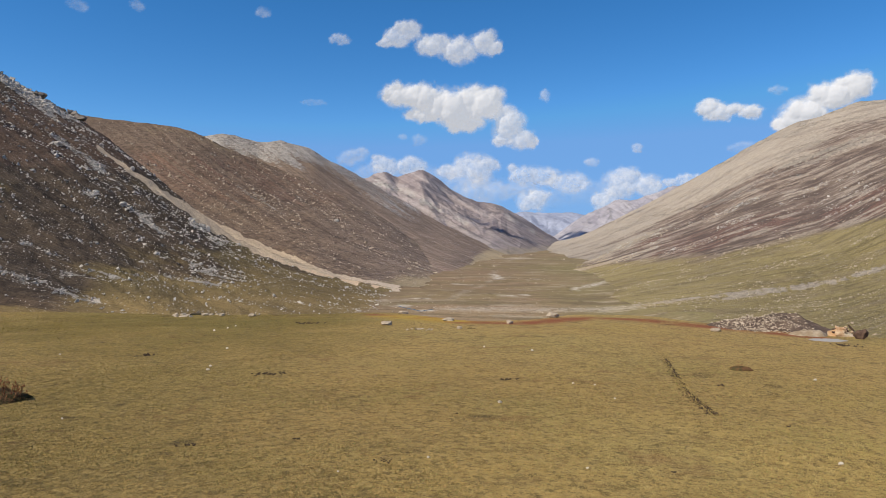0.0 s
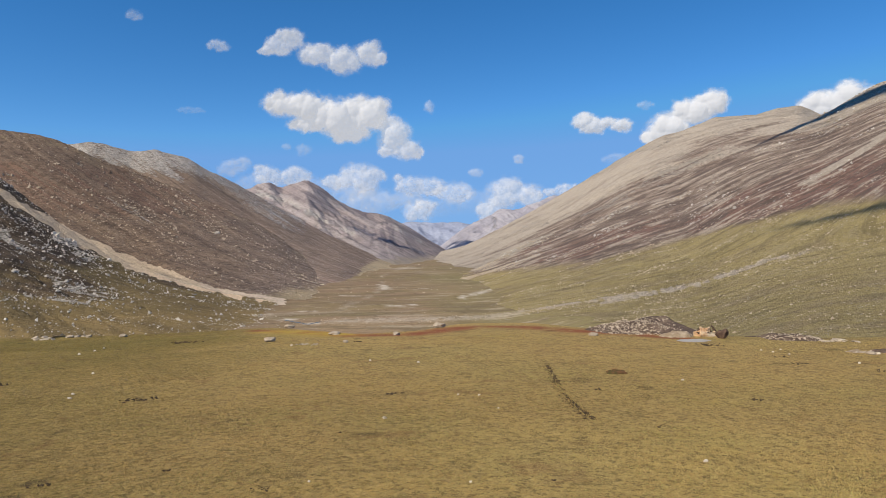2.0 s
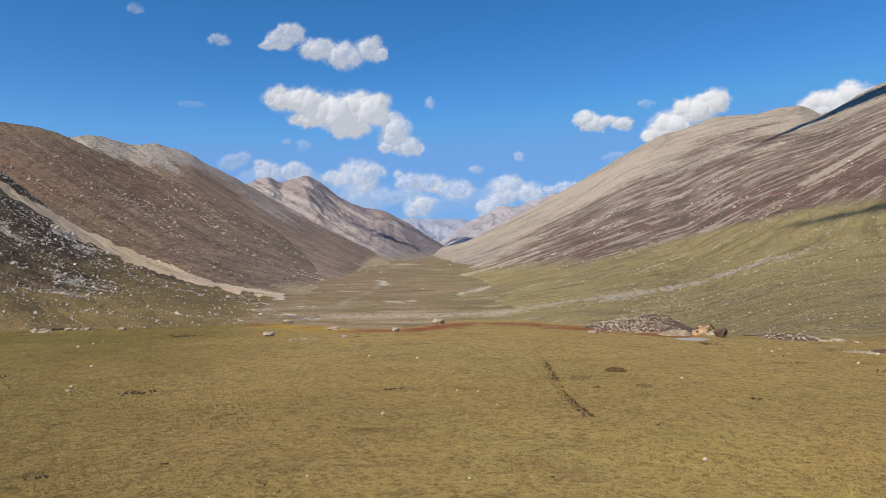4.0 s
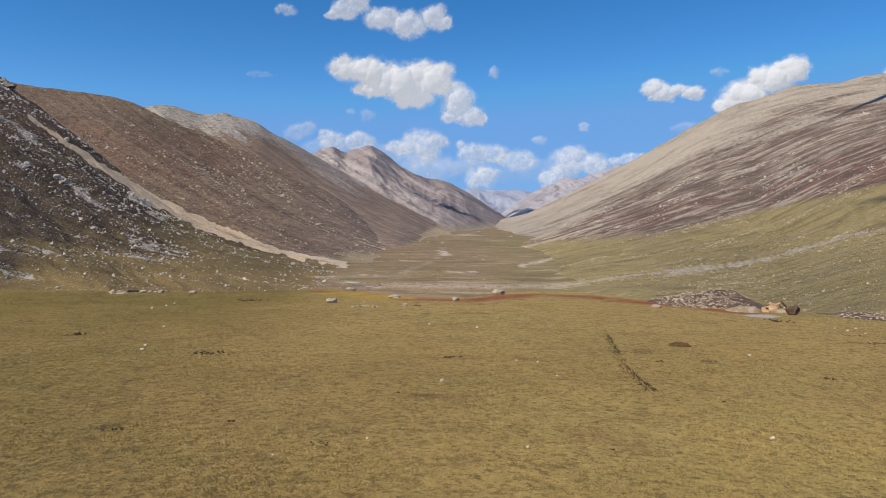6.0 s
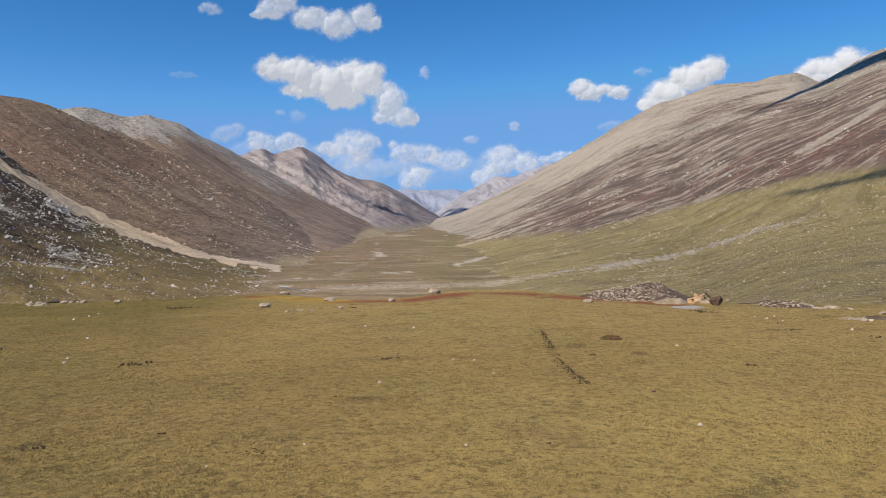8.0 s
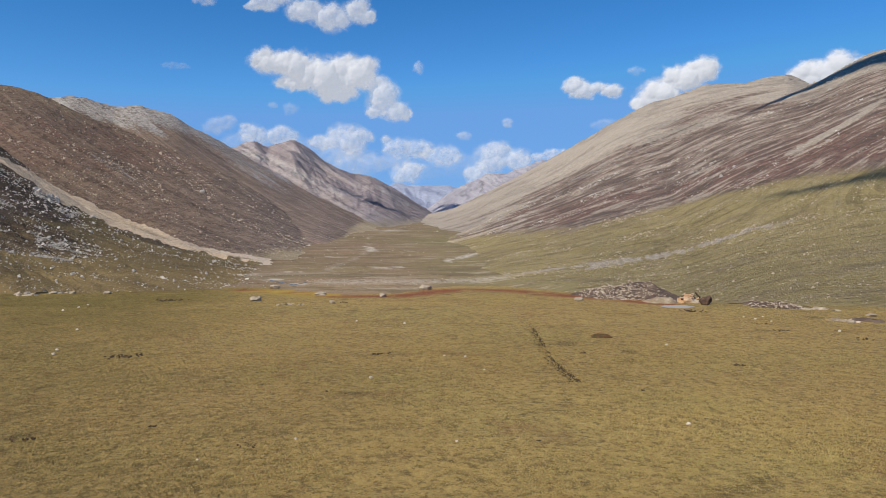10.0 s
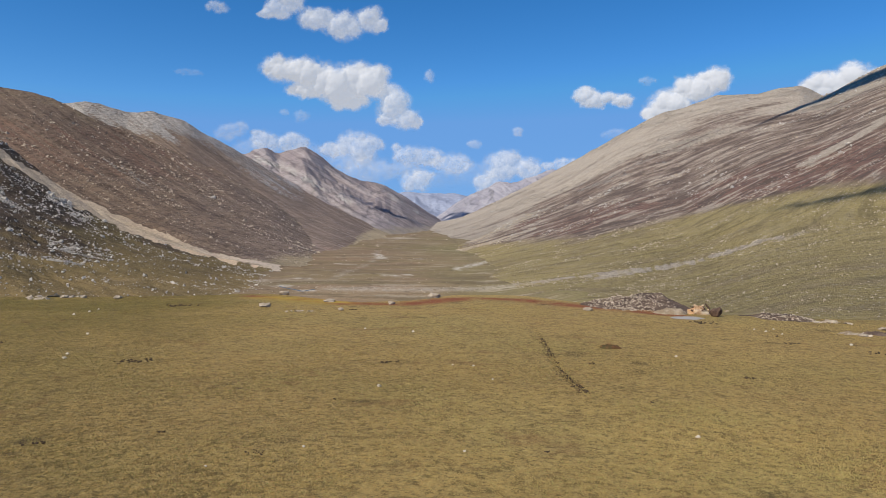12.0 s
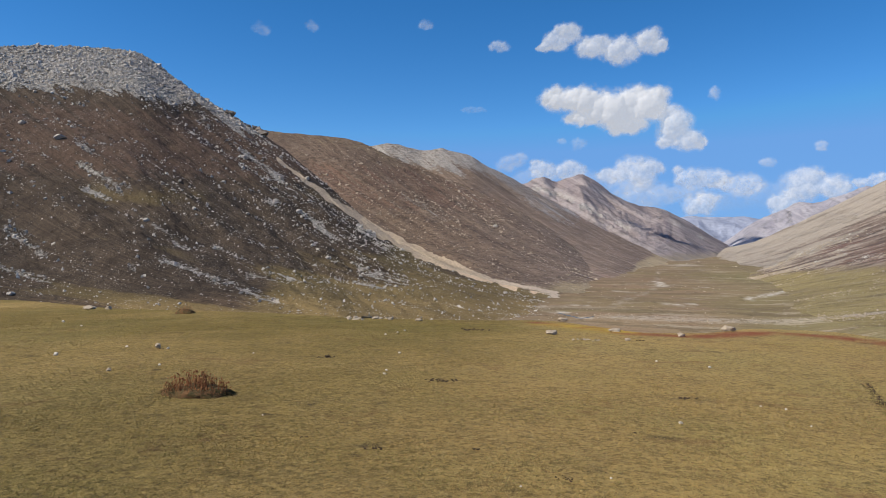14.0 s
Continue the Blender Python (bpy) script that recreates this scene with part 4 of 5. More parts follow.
cloud([(-11.6, 11.6, 1.5, 0.75), (-9.6, 11.3, 1.9, 0.95), (-7.2, 10.6, 2.2, 1.15), (-5.0, 10.9, 1.9, 1.1), (-4.0, 11.5, 0.9, 0.6), (-9.5, 10.0, 1.7, 0.6), (-6.2, 9.4, 1.8, 0.6)], 1, "large bright white cumulus cloud with a pale grey base")
cloud([(-3.3, 10.0, 1.0, 0.7), (-2.7, 9.2, 1.1, 0.9), (-1.9, 8.1, 1.5, 0.7), (-3.2, 8.0, 1.0, 0.4), (-0.9, 7.8, 0.7, 0.35)], 2, "ragged white cloud tail below a larger cloud", 0.85)
cloud([(-11.9, 15.8, 1.2, 0.55), (-11.0, 16.5, 1.2, 0.6), (-12.7, 15.4, 0.8, 0.25)], 3, "small white cumulus cloud with frayed edges", 0.8)
cloud([(-8.6, 15.3, 1.4, 0.7), (-6.6, 15.0, 1.7, 0.75), (-4.6, 15.7, 0.9, 0.6), (-4.0, 15.1, 1.2, 0.45)], 4, "flat white cumulus cloud with frayed edges", 0.85)
cloud([(12.6, 9.9, 0.9, 0.6), (13.8, 9.5, 1.6, 0.5), (15.6, 9.4, 0.9, 0.4)], 5, "small flat-based white cumulus cloud", 0.9)
cloud([(22.3, 10.6, 1.1, 0.7), (20.9, 10.0, 1.6, 0.8), (19.2, 9.0, 1.6, 0.8), (18.0, 8.3, 1.0, 0.5)], 6, "bright cumulus cloud rising behind a mountain crest")
cloud([(29.4, 9.8, 1.2, 0.8), (31.4, 10.0, 1.6, 0.9)], 7, "bright white cloud top behind a ridge")
cloud([(-15.6, 6.5, 1.2, 0.55), (-14.6, 6.9, 0.7, 0.4)], 8, "pale soft cloud above the ridge", 0.40)
cloud([(-12.6, 5.9, 1.6, 0.55), (-10.6, 5.9, 1.4, 0.6), (-13.2, 6.5, 0.6, 0.3)], 9, "bank of white cloud behind a peak", 0.64)
cloud([(-7.4, 5.4, 1.3, 0.5), (-5.4, 5.6, 1.7, 0.9), (-4.2, 6.0, 0.8, 0.5)], 10, "white cumulus cloud behind a peak", 0.72)
cloud([(-5.4, 4.0, 1.6, 0.9), (-3.9, 3.8, 1.6, 0.8), (-1.8, 4.0, 1.6, 0.5)], 11, "hazy white cloud low over the valley", 0.44)
cloud([(-1.3, 5.1, 1.3, 0.65), (0.4, 5.0, 1.4, 0.6), (-2.3, 5.7, 0.35, 0.3)], 12, "white cumulus cloud low over the valley", 0.64)
cloud([(2.4, 4.4, 1.6, 0.65), (1.2, 4.6, 1.0, 0.4)], 13, "soft white cloud low over the valley", 0.60)
cloud([(-0.7, 3.0, 1.1, 0.8), (-0.2, 3.4, 0.7, 0.5)], 14, "small white cloud low over the valley", 0.72)
cloud([(6.6, 4.5, 1.4, 0.9), (8.0, 4.2, 1.4, 0.7), (5.0, 3.0, 1.2, 0.6), (5.6, 3.6, 1.0, 0.6)], 15, "white cumulus cloud over the gorge", 0.72)
cloud([(-13.5, 5.2, 2.2, 0.7), (-9.5, 5.0, 2.4, 0.8), (-6.0, 4.6, 2.4, 0.8)], 28, "faint white haze of cloud behind the peaks", 0.28)
cloud([(1.0, 3.6, 2.6, 0.8), (4.2, 3.7, 2.2, 0.8), (8.5, 3.8, 2.0, 0.6)], 29, "faint white haze of cloud over the valley", 0.22)
cloud([(11.4, 4.5, 1.3, 0.4), (10.0, 4.3, 0.8, 0.3)], 16, "thin white cloud behind a slope", 0.6)
cloud([(4.0, 6.15, 0.7, 0.25)], 17, "small shred of white cloud", 0.45)
cloud([(7.4, 7.08, 0.45, 0.3)], 18, "small shred of white cloud", 0.45)
cloud([(-16.3, 15.7, 0.9, 0.35)], 19, "small shred of white cloud", 0.5)
cloud([(0.3, 11.4, 0.3, 0.35)], 20, "small shred of white cloud", 0.4)
cloud([(-9.9, 8.0, 0.5, 0.35), (-11.2, 8.3, 0.4, 0.2)], 21, "faint shred of white cloud", 0.3)
cloud([(17.5, 10.84, 0.7, 0.25)], 22, "faint shred of white cloud", 0.3)
cloud([(-35.3, 16.5, 0.7, 0.4)], 23, "faint shred of white cloud", 0.25)
cloud([(-31.4, 16.9, 0.6, 0.3)], 24, "faint shred of white cloud", 0.3)
cloud([(-22.2, 17.3, 0.6, 0.3)], 25, "small shred of white cloud", 0.35)
cloud([(-18.4, 10.8, 1.4, 0.18)], 26, "faint streak of white cloud", 0.2)
cloud([(15.0, 6.9, 1.2, 0.3)], 27, "faint hazy cloud beside a slope", 0.25)



def passing_cloud(mountain, way, size, high, seed, label, dense=0.20):
    """A small cloud overhead, out of view, whose shade falls on the mountain along the way of (bearing, share of the height)."""
    vs, fs, at = [], [], 0
    g = np.random.default_rng(seed)
    for (az, v), big in zip(way, size):
        x, y, z, _ = mountain.surface(np.array([az]), np.array([v]))
        c = np.array((x[0], y[0], z[0])) + np.array(sd) * high
        q, f = BALL2
        q = q * (1 + 0.3 * fbm(q[:, 0] * 2 + az, q[:, 1] * 2 + q[:, 2] * 2, 3, seed))[:, None] * np.array((1.3, 1.3, 0.6)) * big * g.uniform(0.8, 1.2)
        vs.append(q + c)
        fs.append(f + at)
        at += len(q)
    ob = mesh_object("cloud", np.concatenate(vs), np.concatenate(fs), cloud_mat)
    attribute(ob, "thin", np.full(at, dense))
    tagged(ob, label, "cloud", kind="structure")


passing_cloud(RIGHT, [(a, 0.985 - 0.008 * (a - 25)) for a in np.arange(25, 42, 0.6)], [8 + 2.2 * (a - 25) for a in np.arange(25, 42, 0.6)], 800, 31, "small white cloud passing above the ridge")


def share_at(mountain, az, height):
    """How far up a mountainside, from 0 to 1, it shows at that bearing and height in degrees."""
    v = np.linspace(0.02, 1.0, 300)
    x, y, z, _ = mountain.surface(np.full(300, float(az)), v)
    up = dip_of(x, y, z) >= height
    return float(v[np.argmax(up)]) if up.any() else 1.0


def shade_line(mountain, rows, step):
    t = np.arange(rows[0][0], rows[-1][0], step)
    return [(a, share_at(mountain, a, float(curve(a, rows)))) for a in t]


way = shade_line(RIGHT, [(25.8, 0.85), (30, 1.65), (34, 2.55), (41, 4.3)], 0.6)
passing_cloud(RIGHT, way, [2.2 + 0.22 * k for k in range(len(way))], 900, 32, "small white cloud passing above the slope")
way = shade_line(PEAK, [(-6.8, 1.95), (-5.1, 1.45), (-3.9, 0.82), (-2.3, 0.3), (-0.2, -0.4)], 0.3)
passing_cloud(PEAK, way, [11] * len(way), 1300, 33, "small white cloud passing above the far slope", 0.3)
way = shade_line(GORGE, [(1.5, 0.05), (2.3, 0.45), (3.6, 0.35)], 0.2) + shade_line(GORGE, [(1.4, -0.2), (2.2, 0.1), (3.2, 0.05)], 0.2)
passing_cloud(GORGE, way, [18] * len(way), 1700, 34, "small white cloud passing above the gorge", 0.5)

# ---- turf, shrubs and stones of the meadow ----
def grass_material(name, low, high):
    n = Nodes(name, 0.8)
    info = n.t.nodes.new("ShaderNodeNewGeometry").outputs["Random Per Island"]
    col = n.mix(n.span(info, 0.0, 0.75), low, high)
    col = n.mix(n.span(info, 0.72, 0.80), col, (0.330, 0.190, 0.085))
    col = n.mix(n.span(info, 0.90, 0.93), col, (0.260, 0.280, 0.085))
    col = n.mix(n.span(n.noise(0.35, 5, 0.6), 0.38, 0.62, 0, 0.4), col, (0.480, 0.345, 0.130))
    col = n.mix(n.span(n.noise(1.3, 6, 0.7), 0.52, 0.72, 0, 0.5), col, (0.330, 0.215, 0.090))
    col = n.mix(n.span(n.noise(0.45, 5, 0.65), 0.48, 0.64, 0, 0.5), col, (0.350, 0.310, 0.105))
    col = n.mix(n.span(n.noise(7.0, 6, 0.75), 0.49, 0.60, 0, 0.5), col, (0.215, 0.160, 0.048))
    col = n.mix(n.span(n.noise(9.5, 6, 0.75), 0.52, 0.62, 0, 0.5), col, (0.480, 0.365, 0.145))
    col = n.mix(n.span(n.noise(0.9, 6, 0.7), 0.56, 0.68, 0, 0.4), col, (0.330, 0.190, 0.082))
    col = n.mix(n.attr("olive").outputs["Fac"], col, (0.48, 0.51, 0.36), "MULTIPLY")
    col = n.mix(1.0, col, (0.99, 0.955, 0.945), "MULTIPLY")
    col = n.mix(n.attr("dry").outputs["Fac"], col, n.mix(1.0, col, (1.16, 1.19, 1.16), "MULTIPLY"))
    return n.done(col)


grass_mat = grass_material("short_grass", (0.260, 0.195, 0.070), (0.450, 0.345, 0.130))
worn_grass = grass_material("worn_short_grass", (0.370, 0.268, 0.090), (0.470, 0.345, 0.125))


def blades(x, y, height, width, seed, per=3):
    """Vertices and faces of tufts of leaning blades."""
    g = np.random.default_rng(seed)
    n = len(x) * per
    bx, by = np.repeat(x, per) + g.normal(0, 0.010, n), np.repeat(y, per) + g.normal(0, 0.010, n)
    z = np.repeat(ground_height(x, y), per) - 0.004
    a = g.uniform(0, 2 * math.pi, n)
    h = np.repeat(height, per) * g.uniform(0.6, 1.3, n)
    w = np.repeat(width, per) * g.uniform(0.7, 1.3, n) / 2
    dx, dy = np.cos(a), np.sin(a)
    lean = g.uniform(0.1, 0.9, n) * h
    b = g.uniform(0, 2 * math.pi, n)
    v = np.stack([np.stack([bx - dx * w, by - dy * w, z], -1), np.stack([bx + dx * w, by + dy * w, z], -1),
                  np.stack([bx + np.cos(b) * lean, by + np.sin(b) * lean, z + h], -1)], 1)
    return v.reshape(-1, 3), np.arange(n * 3).reshape(-1, 3)


def build_grass():
    g = np.random.default_rng(301)
    n = 330000
    r = 3.6 * (24.0 / 3.6) ** (g.random(n) ** 0.85)
    az = g.uniform(-58, 40, n)
    x, y = r * np.sin(np.radians(az)), r * np.cos(np.radians(az))
    keep = g.random(n) < smooth(18, 8, r) + 0.02
    x, y, r = x[keep], y[keep], r[keep]
    h = 0.008 + 0.004 * np.clip(fbm(x * 0.8, y * 0.8, 3, 42), -1, 1) + 0.0006 * r
    v, f = blades(x, y, h, 0.0065 + 0.0006 * r, 302, 2)
    ob = mesh_object("short_grass", v, f, grass_mat, None, False)
    attribute(ob, "olive", np.repeat(olive_zone(x, y), 6))
    attribute(ob, "dry", np.repeat(dry_zone(x, y), 6))
    tagged(ob, "short dry olive-brown grass covering the meadow", "grass", kind="stuff")


build_grass()


def build_far_grass():
    g = np.random.default_rng(305)
    n = 70000
    r, az = 15 * (60 / 15) ** g.random(n), g.uniform(-60, 38, n)
    x, y = r * np.sin(np.radians(az)), r * np.cos(np.radians(az))
    lines = np.minimum(line_distance(x, y, RUST)[0], line_distance(x, y, GOLD)[0])
    keep = (r < rim_distance(az) * 0.985) & (g.random(n) < smooth(13, 24, r) + 0.1) & (lines > 1.7)
    x, y, r = x[keep], y[keep], r[keep]
    h = 0.012 + 0.0003 * r + 0.006 * np.clip(fbm(x * 0.5, y * 0.5, 3, 44), -1, 1)
    v, f = blades(x, y, h, 0.012 + 0.0005 * r, 306, 2)
    ob = mesh_object("short_grass", v, f, worn_grass, None, False)
    attribute(ob, "olive", np.repeat(olive_zone(x, y), 6))
    attribute(ob, "dry", np.repeat(dry_zone(x, y), 6))
    tagged(ob, "short dry olive-brown grass towards the meadow's rim", "grass", kind="stuff")


build_far_grass()


def on_meadow(az, dip):
    x, y = spot(az, dip)
    return x, y, float(ground_height(x, y))


def metres(px, x, y):
    return px * math.hypot(x, y) / 1243.0


def make_stone(name, az, dip, wide, high, seed, material, label, group=""):
    """A single stone, wide and high in minutes of arc of a 1243 m radius, resting slightly sunk in the ground."""
    x, y, z = on_meadow(az, dip)
    w, h = metres(wide, x, y), metres(high, x, y)
    v, f = BALL2
    g = np.random.default_rng(seed)
    d = 1 + 0.30 * fbm(v[:, 0] * 1.3 + seed, v[:, 1] * 1.3 + v[:, 2] * 1.7, 3, seed) + 0.08 * g.normal(size=len(v))
    q = v * d[:, None]
    facet = np.round(q * 2.6) / 2.6
    q = 0.6 * q + 0.4 * facet
    q = q * np.array((w * 0.5, w * 0.5 * g.uniform(0.6, 0.9), h * 0.62))
    q[:, 2] += h * 0.36
    a = g.uniform(-0.5, 0.5)
    q = np.stack([q[:, 0] * math.cos(a) - q[:, 1] * math.sin(a), q[:, 0] * math.sin(a) + q[:, 1] * math.cos(a), q[:, 2]], -1)
    ob = mesh_object(name, q, f, material, None, False)
    ob.location = (x, y, z)
    return tagged(ob, label, "stone", group)


white_stone = stone_material("white_stone", (0.80, 0.71, 0.57), (0.56, 0.48, 0.37), 9.0)
grey_stone = stone_material("grey_boulder_stone", (0.36, 0.30, 0.24), (0.13, 0.10, 0.08), 4.0)
for k, (az, dip, px) in enumerate([(-50.6, -7.74, 9), (-45.9, -7.49, 7), (-43.1, -7.76, 6), (-43.9, -8.9, 6), (-26.8, -10.26, 7), (-26.6, -9.98, 6), (-25.3, -8.65, 6), (-49.7, -5.54, 6), (-48.6, -5.87, 5),
        (-36.9, -8.38, 4), (-3.5, -13.49, 10), (2.5, -11.75, 5), (4.2, -11.83, 5), (-0.8, -9.17, 6), (-4.7, -8.93, 5), (20.1, -10.36, 6), (5.8, -12.84, 5), (-25.2, -7.05, 5), (-24.6, -6.9, 4),
        (-26.2, -7.2, 5), (26.4, -8.0, 5), (25.6, -7.9, 4), (26.9, -7.8, 4), (27.5, -8.1, 4), (31.9, -8.5, 6), (21.9, -16.15, 10), (-9.5, -17.9, 7), (3.6, -18.4, 7), (-17.0, -18.8, 6), (-37.0, -13.0, 5)]):
    make_stone("white_stone", az, dip, px * 0.85, px * 0.5, 400 + k, white_stone, "small white stone lying on dry turf", "white stones on the meadow")
for k, (az, dip, w, h) in enumerate([(-43.8, -7.63, 10, 7), (-47.4, -9.07, 8, 5)]):
    make_stone("grey_stone", az, dip, w, h, 440 + k, pale_stone, "grey fist-sized stone lying on turf", "grey stones on the meadow")
for k, (az, dip, w, h) in enumerate([(0.9, -6.40, 22, 9), (-11.2, -6.15, 16, 7), (-12.6, -7.1, 20, 8), (-6.7, -7.44, 10, 6), (-7.6, -6.75, 22, 6), (-2.6, -6.95, 12, 6), (13.3, -7.12, 20, 6),
        (-26.8, -5.95, 16, 4), (-29.0, -5.72, 22, 5), (-25.6, -6.02, 10, 4), (-23.3, -6.15, 13, 5), (-31.5, -5.5, 12, 4), (-43.8, -4.75, 24, 7), (-47.9, -4.72, 28, 6), (-46.6, -4.78, 12, 6), (30.5, -7.0, 24, 4), (32.6, -7.8, 14, 4), (33.8, -7.25, 18, 4)]):
    make_stone("pale_boulder", az, dip, w, h, 460 + k, pale_stone, "weathered pale boulder at the meadow's rim", "pale boulders along the rim")
make_stone("grey_boulder", -46.3, -4.70, 18, 12, 490, grey_stone, "dark grey boulder at the foot of the scree")


def slab(az, dip, wide, deep, seed):
    """A row of low flat stones."""
    x, y, z = on_meadow(az, dip)
    g = np.random.default_rng(seed)
    n = 16
    w = metres(wide, x, y)
    px, py = x + g.uniform(-0.5, 0.5, n) * w, y + g.normal(0, deep, n)
    row = new("stone_row")
    row.location = (x, y, z)
    tagged(row, "low row of flat pale stones in turf", "stones", "rows of flat stones")
    sizes = g.uniform(0.10, 0.28, n) * w * 0.6
    for k in range(n):
        v, f = rock_cloud([(px[k] - x, py[k] - y, float(ground_height(px[k], py[k])) + 0.01 - z)], sizes[k:k + 1], seed + k, 0.28)
        mesh_object("stone", v, f, pale_stone, row, False)


slab(-10.0, -7.49, 44, 0.15, 501)
slab(-27.5, -5.9, 90, 0.5, 502)
slab(30.6, -7.05, 60, 0.12, 503)
slab(32.0, -7.7, 44, 0.2, 504)

def on_slope(mountain, az, height):
    """The place on a mountainside at that bearing and height in degrees."""
    v = np.linspace(0.02, 1.0, 500)
    x, y, z, _ = mountain.surface(np.full(500, float(az)), v)
    k = int(np.argmax(dip_of(x, y, z) >= height)) if (dip_of(x, y, z) >= height).any() else 499
    return float(x[k]), float(y[k]), float(z[k])


def slope_boulder(mountain, az, height, wide, high, seed, material, label):
    x, y, z = on_slope(mountain, az, height)
    w, h = metres(wide * 0.7, x, y), metres(high * 0.7, x, y)
    g = np.random.default_rng(seed)
    v, f = BALL2
    q = v * (1 + 0.32 * fbm(v[:, 0] * 1.4 + seed, v[:, 1] * 1.4 + v[:, 2] * 1.6, 3, seed) + 0.07 * g.normal(size=len(v)))[:, None]
    q = (0.55 * q + 0.45 * np.round(q * 2.3) / 2.3) * np.array((w * 0.5, w * 0.42, h * 0.6))
    ob = mesh_object("boulder", q, f, material, None, False)
    ob.location = (x, y, z + h * 0.25)
    tagged(ob, label, "boulder", "large boulders on the slopes")


for k, (m, az, e, w, h) in enumerate([(SPUR, -51.8, 8.3, 15, 9), (SPUR, -49.5, 7.45, 24, 10), (SPUR, -43.8, 1.65, 14, 10), (SPUR, -36.6, 6.65, 20, 12), (SPUR, -31.8, 5.1, 11, 11), (SPUR, -52.5, -3.6, 20, 8),
        (SPUR, -34.3, 3.3, 16, 11), (SPUR, -32.5, 2.5, 17, 10), (SPUR, -48.6, 11.9, 16, 9), (BROWN, -16.6, 1.4, 13, 8), (RIGHT, 23.8, 2.6, 10, 9), (SPUR, -30.2, -1.2, 12, 8), (SPUR, -27.0, -2.0, 10, 7), (SPUR, -40.4, 2.6, 10, 7)]):
    slope_boulder(m, az, e, w, h, 800 + k, scree_stone, "large pale grey boulder lying on a stony slope")


def outcrop(mountain, az, height, wide, high, n, seed, label):
    """A craggy outcrop of separate angular blocks."""
    x, y, z = on_slope(mountain, az, height)
    w, h = metres(wide, x, y), metres(high, x, y)
    ob = new("rock_outcrop")
    ob.location = (x, y, z)
    tagged(ob, label, "rock outcrop", "crags along the crests")
    g = np.random.default_rng(seed)
    for k in range(n):
        px, py = g.uniform(-0.5, 0.5) * w, g.uniform(-0.2, 0.2) * w
        gz = max(mountain.surface(np.array([math.degrees(math.atan2(x + px, y + py))]), np.array([0.999]))[2][0] - z, -0.5 * w) if height > 6 else 0.0
        s = g.uniform(0.35, 0.8) * h
        v, f = rock_cloud([(px, py, min(gz, 0) + s * 0.2)], [s * 1.5], seed + k, g.uniform(0.7, 1.2))
        mesh_object("block", v, f, dark_crag, ob, False)


dark_crag = stone_material("dark_crag_rock", (0.34, 0.29, 0.24), (0.13, 0.11, 0.09), 0.6)
outcrop(SPUR, -36.2, 9.0, 60, 14, 12, 830, "dark craggy blocks along the descending crest")
outcrop(SPUR, -38.0, 10.0, 40, 9, 7, 850, "dark craggy blocks along the descending crest")

clod_mat = Nodes("dark_soil", 0.95)
clod_mat = clod_mat.done(clod_mat.mix(clod_mat.span(clod_mat.noise(14.0, 5, 0.7), 0.4, 0.65), (0.055, 0.038, 0.023), (0.120, 0.082, 0.048)), clod_mat.bump(clod_mat.noise(40.0, 5), 0.02, 0.8))


def clods(az, dip, wide, n, seed, size=0.30):
    """A patch of dark soil clods turned out of the turf."""
    x, y, z = on_meadow(az, dip)
    g = np.random.default_rng(seed)
    w = metres(wide, x, y)
    px, py = x + g.normal(0, 0.28, n) * w, y + g.normal(0, 0.22, n) * w
    v, f = rock_cloud(np.stack([px, py, ground_height(px, py) + 0.006], -1), g.uniform(0.4, 1.2, n) * w * size, seed, 0.5)
    tagged(mesh_object("soil_clods", v, f, clod_mat, None, False), "dark crumbled soil clods on dry turf", "soil clods", kind="stuff")


for k, (az, dip, w, n, s) in enumerate([(-22.2, -10.8, 55, 34, 0.10), (-20.2, -16.1, 12, 5, 0.5), (-28.5, -15.9, 26, 9, 0.22), (-13.2, -18.1, 34, 14, 0.14), (-3.0, -11.6, 22, 10, 0.2), (13.8, -11.3, 16, 7, 0.3), (25.4, -11.5, 26, 10, 0.18),
        (10.3, -18.2, 12, 5, 0.4), (-18.8, -6.85, 46, 24, 0.12), (-5.8, -7.4, 14, 8, 0.3), (28.3, -8.7, 34, 20, 0.12), (-31.2, -8.85, 30, 14, 0.14), (-31.2, -8.79, 26, 10, 0.15), (-28.1, -15.96, 12, 5, 0.4),
        (-2.8, -11.55, 22, 9, 0.2), (21.9, -7.65, 40, 22, 0.12), (-43.5, -7.75, 12, 5, 0.3), (26.5, -8.3, 22, 10, 0.16), (33.4, -8.9, 26, 10, 0.2), (-34.0, -14.8, 14, 5, 0.3), (18.5, -13.9, 14, 5, 0.3), (-7.0, -14.4, 10, 4, 0.35)]):
    clods(az, dip, w, n, 520 + k, s)


def rut_clumps():
    g = np.random.default_rng(560)
    pts = np.array(RUT)
    t = g.uniform(1.0, 5.0, 260)
    t = t[fbm(t * 3.1, t * 0, 3, 5) > -0.35]
    x, y = np.interp(t, np.arange(6), pts[:, 0]), np.interp(t, np.arange(6), pts[:, 1])
    x, y = x + g.normal(0, 0.016, len(t)) - 0.09 * (g.random(len(t)) < 0.25), y + g.normal(0, 0.05, len(t))
    v, f = rock_cloud(np.stack([x, y, ground_height(x, y) - 0.005], -1), g.uniform(0.013, 0.044, len(t)), 561, 0.7)
    tagged(mesh_object("wheel_rut", v, f, clod_mat, None, False), "narrow dark line of broken turf across the meadow", "rut", kind="stuff")


rut_clumps()

